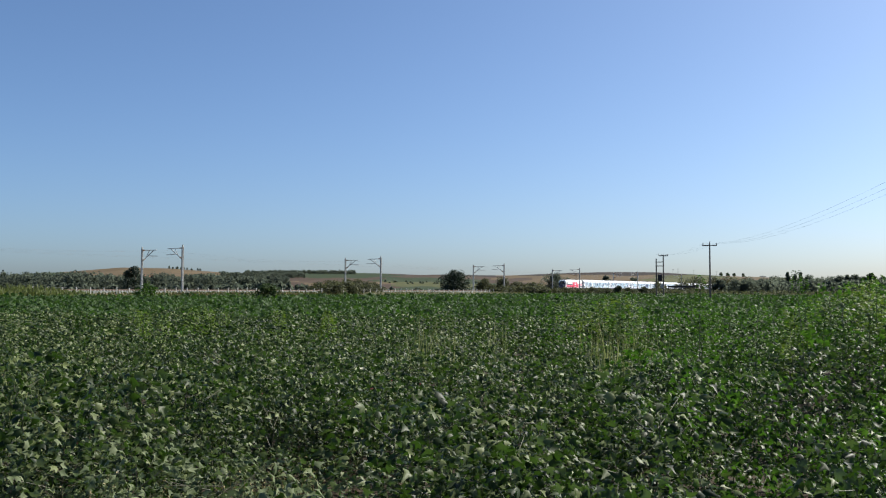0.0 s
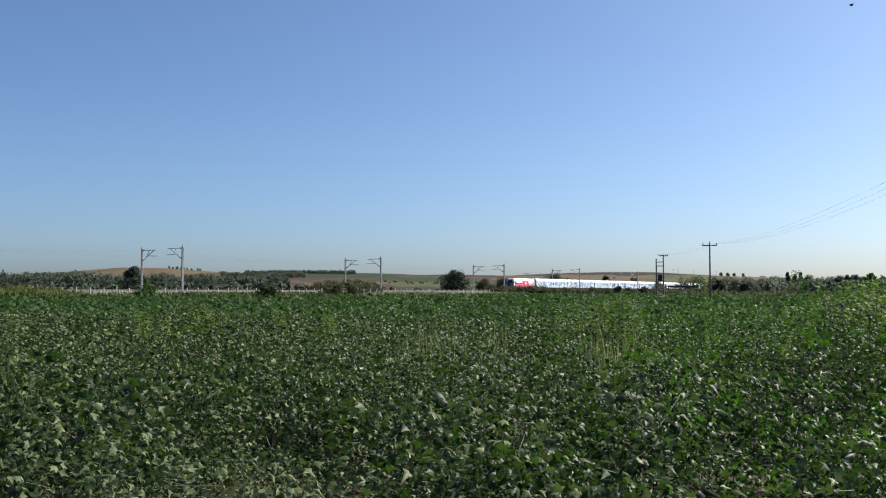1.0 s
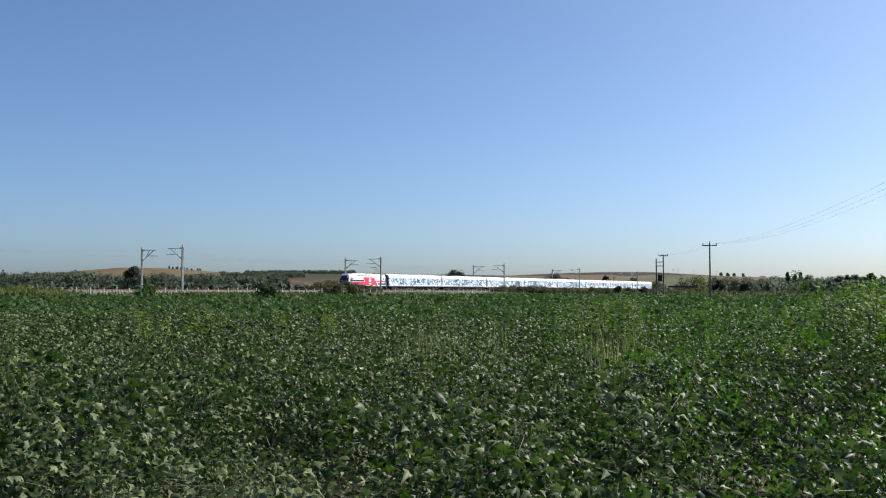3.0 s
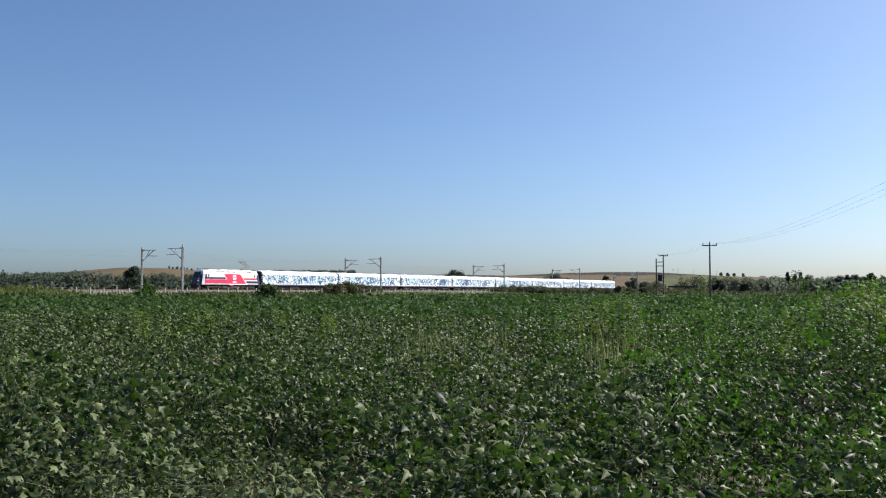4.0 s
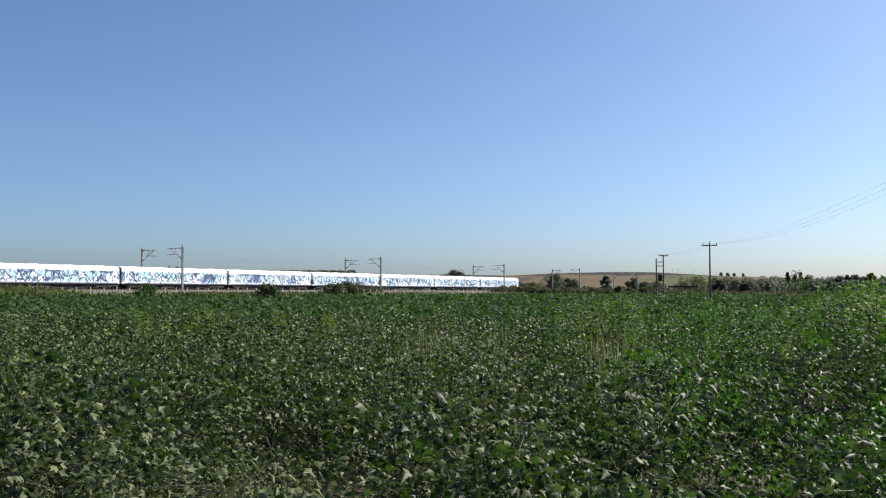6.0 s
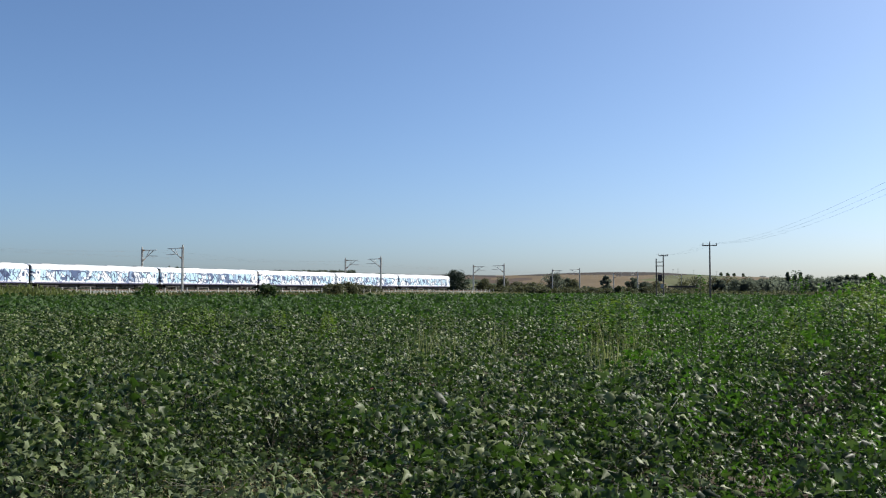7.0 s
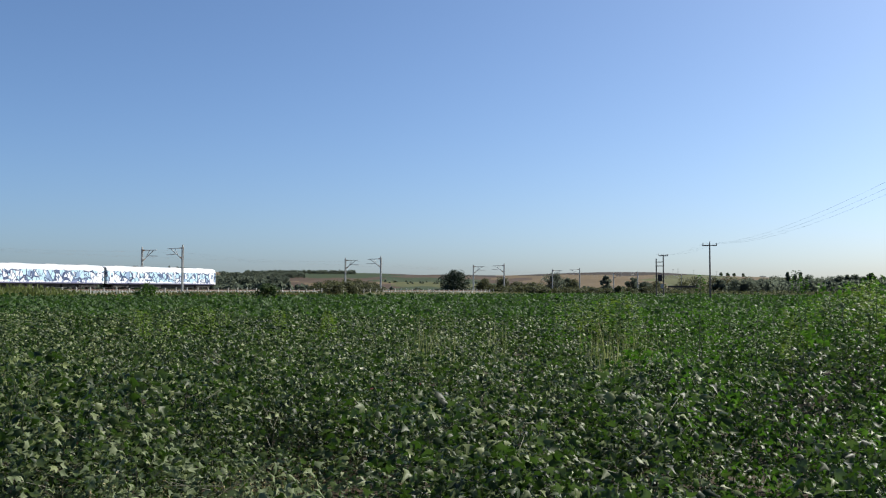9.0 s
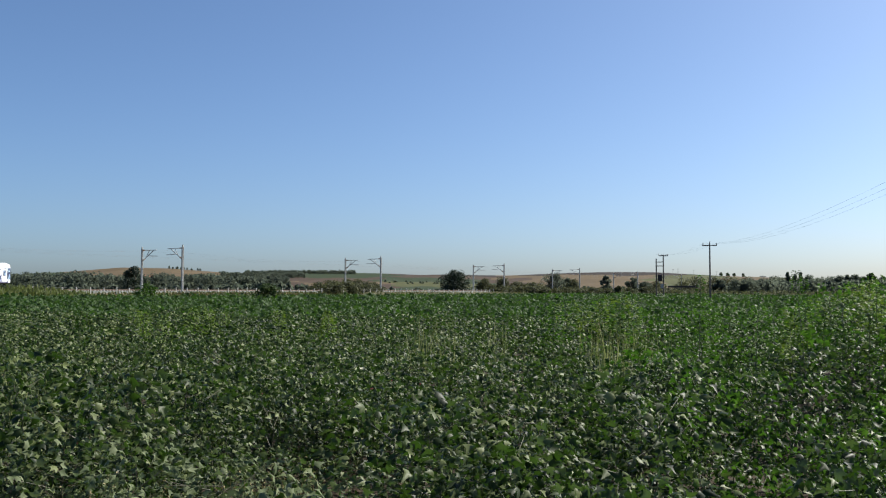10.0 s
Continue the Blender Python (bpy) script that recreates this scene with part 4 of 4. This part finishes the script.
def tall(x, y):
    """Plants grow higher and weedier to the east of the field."""
    return 1 + 0.35 * smooth(0.3, 0.47, x / y) * smooth(10, 17, y) * (1 - smooth(30, 60, y))


def near_plants():
    rng = np.random.default_rng(77)
    kinds = [build_cotton(100 + i) for i in range(9)] + [build_cotton(110 + i, True) for i in range(3)] + [build_cotton(120), build_cotton(121)] + [build_cotton(130 + i, True, M_PALEWEED) for i in range(3)]
    used = set()
    spots = []
    tries = 0
    while len(spots) < 290 and tries < 20000:
        tries += 1
        y = math.sqrt(rng.uniform(4.6 ** 2, 14.5 ** 2))
        x = rng.uniform(-0.58, 0.58) * y + rng.uniform(-0.5, 0.5)
        if all((x - a) ** 2 + (y - c) ** 2 > 0.36 ** 2 for a, c in spots) and not bare(x, y):
            spots.append((x, y))
    for x, y in spots:
        weedy = rng.uniform() < 0.04 + 0.7 * float(smooth(0.12, 0.38, x / y) * (0.6 + 0.4 * smooth(8, 12, y)))
        k = int(rng.integers(9, 12)) if weedy else int(rng.integers(0, 9))
        pale = rng.uniform() < float(smooth(8.2, 6.2, y) * smooth(0.5, -1.2, x))
        if pale:
            k = int(rng.integers(14, 17))
        elif not weedy and rng.uniform() < 0.045:
            k = int(rng.integers(12, 14))
        s = rng.uniform(0.7, 1.24) * float(tall(x, y)) * (1 + 0.2 * math.sin(x * 2.6 + 0.6 + math.sin(y * 1.3)) * math.cos(y * 1.9))
        m = pose(x, y, float(ground_z(x, y)), rng.uniform(-6, 6), rng.uniform(-6, 6), rng.uniform(0, 360)) @ Matrix.Diagonal((s, s, s, 1))
        if k in used:
            o = copy_thing(kinds[k], m)
            o.matrix_basis = m
        else:
            used.add(k)
            kinds[k].matrix_basis = m
            o = kinds[k]
        tagged(o, "pale downy weed at the field's edge" if pale else "leafy bright green plant among the cotton" if weedy else "leafy dark green cotton plant in the field", "plant", "crop plants")
    for x, y in ((-2.0, 6.0), (-1.7, 6.4), (-2.3, 6.5), (-1.35, 6.1), (-0.9, 6.35), (-2.8, 6.2), (-1.1, 6.8), (-2.6, 6.9)):
        m = pose(x, y, float(ground_z(x, y)), rng.uniform(-6, 6), rng.uniform(-6, 6), rng.uniform(0, 360)) @ Matrix.Diagonal((0.86, 0.86, 0.86, 1))
        o = copy_thing(kinds[14 + int(rng.integers(0, 3))], m)
        o.matrix_basis = m
        tagged(o, "pale downy weed at the field's edge", "plant", "crop plants")
    for k in range(17):
        if k not in used:
            x, y = rng.uniform(-4, 4), rng.uniform(6, 12)
            kinds[k].matrix_basis = pose(x, y, float(ground_z(x, y)))
            tagged(kinds[k], "leafy green cotton plant in the field", "plant", "crop plants")


def crop_mass():
    """The rest of the field: leaf by leaf near by, in coarser leaves far off."""
    zones = [(14.0, 26.0, 2.8, 92, None, 0.052, 0.118, 1.0), (26.0, 48.0, 2.2, 42, KITE, 0.1, 0.2, 1.0), (48.0, 95.0, 1.5, 18, CHIP, 0.16, 0.3, 0.9), (95.0, 300.0, 0.4, 8, CHIP, 0.34, 0.62, 0.85)]
    for zi, (y0, y1, dens, n, shape, s0, s1, hh) in enumerate(zones):
        rng = np.random.default_rng(200 + zi)
        x, y = field_spots(rng, y0, y1, dens)
        weed = rng.uniform(size=len(x)) < 0.03 + 0.6 * smooth(0.08, 0.36, x / y) * (1 - smooth(55, 90, y))
        for flag, mat, name, label in ((False, M_COTTON if zi < 2 else M_CROP, "cotton_crop", "dense dark green cotton crop"), (True, M_WEED, "weedy_crop", "bright green taller weeds in the crop")):
            px, py = x[weed == flag], y[weed == flag]
            m = len(px)
            if not m:
                continue
            h = hh * rng.uniform(0.72, 1.18, m) * (1 + 0.1 * np.sin(px * 0.9 + 1) * np.cos(py * 0.7) + 0.2 * np.sin(px * 2.3 + np.sin(py * 1.1)) * np.cos(py * 1.6)) * tall(px, py) * (1.12 if flag else 1.0)
            pos, out, nor = plant_leaves(rng, m * n, 1.0, 0.5)
            i = np.repeat(np.arange(m), n)
            wide = 1.0 if zi < 2 else (1.3 if zi == 2 else 2.2)
            pos = pos * np.stack([np.full(m * n, wide), np.full(m * n, wide), h[i]], 1)
            pos += np.stack([px[i], py[i], ground_z(px, py)[i]], 1)
            sizes = rng.uniform(s0, s1, m * n)
            v, f = scatter(shape, pos, sizes, out, nor) if shape else scatter_mixed(pos, sizes, out, nor)
            tagged(new(name, fast_mesh(name, v, f, mat)), label, "crop", kind="stuff")


near_plants()
crop_mass()


# ---- weeds that stand above the crop ----
def build_stalk(x, y, h, seed, mat, spread=0.2, leaves=150, big=1.0, label="tall pale-green weed stalk standing above the crop"):
    rng = np.random.default_rng(seed)
    p = empty("weed_stalk", pose(x, y, float(ground_z(x, y)), rng.uniform(-5, 5), rng.uniform(-5, 5), rng.uniform(0, 360)))
    bend = rng.uniform(-0.12, 0.12)
    b = tube(B(), (0, 0, -0.1), (bend * 0.4, 0, h * 0.6), 0.007, 0.006, 6)
    tube(b, (bend * 0.4, 0, h * 0.6), (bend, 0.02, h), 0.006, 0.003, 6)
    part("stem", b, M_STEM, p)
    u = 0.2 + 0.8 * rng.uniform(0, 1, leaves) ** 0.8
    a = rng.uniform(0, 6.283, leaves)
    r = spread * (1.18 - u) * rng.uniform(0.3, 1, leaves) + 0.02
    pos = np.stack([bend * u + r * np.cos(a), r * np.sin(a), u * h], 1)
    out = np.stack([np.cos(a), np.sin(a), rng.uniform(-0.3, 0.7, leaves)], 1)
    v, f = scatter(KITE, pos, big * rng.uniform(0.06, 0.13, leaves) * (1.25 - 0.6 * u), out, np.array([0.3, -0.2, 0.8]) + 0.6 * unit(rng, leaves))
    o = new("foliage", fast_mesh("foliage", v, f, mat))
    o.parent = p
    tagged(p, label, "weed", "weeds in the crop")


for i, (a, r, h) in enumerate([(15.3, 16, 2.6), (15.5, 18, 1.9), (18.4, 17, 2.2), (18.0, 20, 1.9), (21.4, 15, 2.42), (21.5, 15.3, 2.25), (14.9, 19, 1.7), (19.7, 19, 1.9), (22.6, 16, 1.8), (23.7, 14, 1.9), (24.6, 13, 1.8), (16.9, 22, 1.9), (-21.5, 26, 1.9), (-9.5, 30, 1.8), (-1.4, 27, 1.6), (4.0, 30, 1.7)]):
    x, y = at(a, r)
    build_stalk(x, y, h, 300 + i, M_WEED, spread=0.14 if i == 0 else 0.2, leaves=420, big=0.72)
rng = np.random.default_rng(9)
for i in range(64):
    if i < 26:
        a, r, h, big = rng.uniform(6.4, 12.2), rng.uniform(24, 32), rng.uniform(1.8, 2.3), 1.4
    elif i < 54:
        a, r, h, big = rng.uniform(20.5, 27), rng.uniform(14, 27), rng.uniform(1.5, 2.0), 0.95
    else:
        a, r, h, big = rng.uniform(-20, -6), rng.uniform(24, 36), rng.uniform(1.35, 1.7), 1.2
    x, y = at(a, r)
    build_stalk(x, y, h, 400 + i, M_WEED if i < 26 and i % 3 else M_LIME, 0.5, 170 if i < 26 else 250, big, "leafy light green weed standing above the crop")


def build_grass_clump(x, y, h, seed, mat, n, spread, label):
    rng = np.random.default_rng(seed)
    p = empty("grass_clump", pose(x, y, float(ground_z(x, y))))
    a, r = rng.uniform(0, 6.283, n), spread * np.sqrt(rng.uniform(0, 1, n))
    pos = np.stack([r * np.cos(a), r * np.sin(a), np.zeros(n)], 1)
    out = np.stack([0.08 * np.cos(a), 0.08 * np.sin(a), np.ones(n)], 1) + 0.09 * unit(rng, n)
    tv, tf = BLADE
    v, f = scatter((tv * np.array([1, 0.22, 1]), tf), pos, h * rng.uniform(0.75, 1.05, n), out, unit(rng, n))
    o = new("tuft", fast_mesh("tuft", v, f, mat))
    o.parent = p
    tagged(o, kind="stuff")
    m = n // 6
    tips = pos[:m] + out[:m] / np.linalg.norm(out[:m], axis=1, keepdims=True) * h * 0.92
    v, f = scatter(KITE, np.repeat(tips, 5, 0) + 0.06 * rng.normal(size=(m * 5, 3)) * np.array([0.2, 0.2, 1]), np.full(m * 5, 0.025), unit(rng, m * 5), unit(rng, m * 5))
    o = new("seed_head", fast_mesh("seed_head", v, f, M_DRY))
    o.parent = p
    tagged(o, kind="stuff")
    tagged(p, label, "grass", "grass clumps in the crop")


for i, (a, r, h, n, sp) in enumerate([(10.4, 15.5, 1.9, 40, 0.24), (10.9, 15.8, 1.75, 18, 0.2), (-1.3, 19, 1.85, 26, 0.12), (0.3, 20, 1.75, 16, 0.12), (12.9, 19, 1.75, 14, 0.15), (3.2, 22, 1.65, 14, 0.15), (-24.0, 11, 1.3, 40, 0.3), (8.6, 21, 1.65, 16, 0.15)]):
    x, y = at(a, r)
    build_grass_clump(x, y, h, 500 + i, M_REED, n, sp, "tall pale grass clump with seed heads in the crop")
for i, (a, r, h, n) in enumerate([(-9.6, 6.9, 0.98, 60), (-10.4, 6.7, 0.95, 44), (-14.5, 6.4, 0.95, 40), (-12.0, 6.3, 0.9, 30), (-19.5, 6.4, 1.0, 40)]):
    x, y = at(a, r)
    build_grass_clump(x, y, h, 520 + i, M_DRY if i < 2 else M_GRASS, n, 0.3, "straw-dry grass clump at the field's edge" if i < 2 else "pale green grass clump at the field's edge")


def field_margin():
    """The scrubby margin between the crop and the trees beyond it."""
    rng = np.random.default_rng(43)
    n = 16000
    a, r = np.radians(rng.uniform(7.5, 28, n)), rng.uniform(286, 372, n)
    x, y = np.tan(a) * r, r
    keep = x * RN.x + y * RN.y + 129.8 > 14
    x, y = x[keep], y[keep]
    n = len(x)
    h = 0.9 + 0.7 * np.sin(x * 0.21 + 0.5) * np.sin(y * 0.13 + x * 0.05)
    pos = np.stack([x, y, ground_z(x, y) + np.maximum(h, 0.3) * rng.uniform(0, 1.6, n)], 1)
    v, f = scatter(CHIP, pos, rng.uniform(0.3, 0.75, n), unit(rng, n), unit(rng, n) + np.array([0.2, -0.2, 0.4]))
    tagged(new("field_margin", fast_mesh("field_margin", v, f, M_SCRUB)), "olive and straw-coloured scrub along the field's far edge", "scrub", kind="stuff")


field_margin()


def tall_verge():
    """Rank grass that hides the fence's southern end."""
    rng = np.random.default_rng(41)
    n = 9000
    s, off = rng.uniform(20, 92, n), rng.uniform(13.5, 20.5, n)
    x, y = RO.x + RD.x * s + RN.x * off, RO.y + RD.y * s + RN.y * off
    pos = np.stack([x, y, ground_z(x, y)], 1)
    tv, tf = BLADE
    v, f = scatter((tv * np.array([1, 4, 1]), tf), pos, rng.uniform(0.8, 1.9, n) * (1 - 0.45 * smooth(80, 92, s)), unit(rng, n) * 0.45 + np.array([0, 0, 1.0]), unit(rng, n))
    tagged(new("rank_grass", fast_mesh("rank_grass", v, f, M_RANK)), "rank olive-green grass hiding the fence", "grass", kind="stuff")


tall_verge()


# ---- far buildings and poles ----
def build_house(x, y, w, d, h, turn, label, roof):
    z = float(ground_z(x, y))
    p = empty("farmhouse", pose(x, y, z, 0, 0, turn))
    part("wall", box(B(), -w / 2, -d / 2, -0.5, w / 2, d / 2, h), M_PLASTER, p, "pale plastered wall")
    b = B()
    e = 0.4
    lo = [b.verts.new(q) for q in ((-w / 2 - e, -d / 2 - e, h), (w / 2 + e, -d / 2 - e, h), (w / 2 + e, d / 2 + e, h), (-w / 2 - e, d / 2 + e, h))]
    r0, r1 = b.verts.new((-w / 2 - e, 0, h + d * 0.28)), b.verts.new((w / 2 + e, 0, h + d * 0.28))
    for q in ((lo[0], lo[1], r1, r0), (lo[2], lo[3], r0, r1), (lo[1], lo[2], r1), (lo[3], lo[0], r0), (lo[3], lo[2], lo[1], lo[0])):
        b.faces.new(q)
    part("roof", b, roof, p, "tiled gable roof")
    for k in (-0.25, 0.25):
        part("window", box(B(), w * k - 0.5, -d / 2 - 0.04, 1.0, w * k + 0.5, -d / 2 + 0.02, 2.2), M_GLASS, p)
    tagged(p, label, "house")


x, y = at(-17.55, 560)
build_house(x, y, 4, 3.2, 8.0, 20, "small pale farmhouse with a red tiled roof among trees", M_ROOFTILE)
x, y = at(14.4, 350)
shed = empty("field_shelter", pose(x, y, float(ground_z(x, y)), 0, 0, -14))
part("roof", box(B(), -5.0, -2.5, 3.0, 5.0, 2.5, 3.7, 0.05), M_SHED, shed, "dark flat roof")
for px_ in (-4.7, 0.0, 4.7):
    for py_ in (-2.2, 2.2):
        part("post", box(B(), px_ - 0.1, py_ - 0.1, -0.3, px_ + 0.1, py_ + 0.1, 3.0), M_WOOD, shed)
tagged(shed, "low dark open shelter with a flat roof", "shelter")
for i, (a, r, h) in enumerate([(13.9, 1500, 7), (14.2, 1500, 8), (15.1, 1480, 7), (16.4, 1450, 7), (19.0, 420, 9.0), (20.2, 900, 10)]):
    x, y = at(a, r)
    p = empty("distant_pole", pose(x, y, float(ground_z(x, y))))
    part("pole", tube(B(), (0, 0, -0.5), (0, 0, h), 0.17, 0.12, 6), M_WOOD, p)
    part("crossarm", box(B(), -1.4, -0.1, h - 0.8, 1.4, 0.1, h - 0.5), M_WOOD, p)
    tagged(p, "distant wooden pole with a crossarm on the hill", "power pole", "distant poles")


# ---- flying insects ----
def build_insect(name):
    p = empty(name)
    b = B()
    bmesh.ops.create_icosphere(b, subdivisions=2, radius=1)
    for v in b.verts:
        v.co = Vector((v.co.x * 0.009, v.co.y * 0.0035, v.co.z * 0.0035 * (1.2 - 0.3 * v.co.x)))
    part("body", b, M_UNDER, p, "dark insect body")
    for sy in (-1, 1):
        v, f = scatter(KITE, np.array([[0.002, 0.002 * sy, 0.003]]), np.array([0.013]), np.array([[-0.4, sy, 0.35]]), np.array([[0.0, 0.0, 1.0]]))
        w = new("wing", fast_mesh("wing", v, f, M_RUBBER))
        w.parent = p
    return tagged(p, "small dark insect flying over the field", "insect")


insect_a = build_insect("flying_insect")
insect_b = build_insect("flying_insect")

# ---- what moves ----
# place of the train's front coach end along the track, by time
TRAIN_S = [(0.0, 323.0), (0.5, 302.6), (1.0, 281.2), (1.5, 259.5), (2.0, 237.5), (2.5, 215.3), (2.7, 206.3), (3.25, 181.0), (3.8, 155.3), (4.0, 146.0), (4.5, 123.4), (5.0, 101.0), (5.5, 78.9), (6.0, 57.0), (6.5, 35.0),
           (7.0, 13.0), (7.5, -9.7), (8.0, -32.5), (8.5, -55.4), (9.0, -78.2), (9.5, -100.6), (10.0, -122.2)]


def ray_point(px, py, depth):
    """The place at that depth ahead, by how far right and up of the view's heading it lies."""
    return (px * depth, depth, EYE[2] + py * depth)


def motions():
    ts, ss = [a for a, _ in TRAIN_S], [b for _, b in TRAIN_S]
    times = sorted(set(ts + [0.1, 9.9]))

    def rows(shift):
        return [(t, Matrix.Translation(rail(float(np.interp(t, ts, ss)) + shift, TRACK_FAR, RAIL_Z)) @ pose(0, 0, 0, 0, 0, RZ)) for t in times]
    walk(loco, rows(-LOCO_L + 0.85))
    for i, c in enumerate(coaches):
        walk(c, rows(0.95 + i * 26.4))
    pa = [(0.0, -0.3, -0.08, 24), (0.6, -0.05, 0.16, 11), (0.8, 0.111, 0.225, 6.0), (0.9, 0.237, 0.27, 4.4), (1.0, 0.446, 0.313, 3.2), (1.1, 0.85, 0.38, 2.2), (1.6, 3.0, 0.8, 1.2), (10.0, 30.0, 6.0, 1.0)]
    walk(insect_a, [(t, Matrix.Translation(ray_point(a, b, d)) @ pose(0, 0, 0, 0, -20, 20)) for t, a, b, d in pa])
    pb = [(0.0, -0.9, -0.05, 22), (1.8, -0.25, 0.005, 9), (2.3, 0.046, 0.038, 6.0), (2.4, 0.134, 0.05, 5.6), (2.5, 0.234, 0.063, 5.2), (2.6, 0.35, 0.074, 4.8), (2.7, 0.476, 0.083, 4.5), (2.9, 0.8, 0.1, 3.8), (3.6, 2.4, 0.2, 2.5), (10.0, 20.0, 3.0, 2.0)]
    walk(insect_b, [(t, Matrix.Translation(ray_point(a, b, d)) @ pose(0, 0, 0, 0, -5, 15)) for t, a, b, d in pb])


motions()
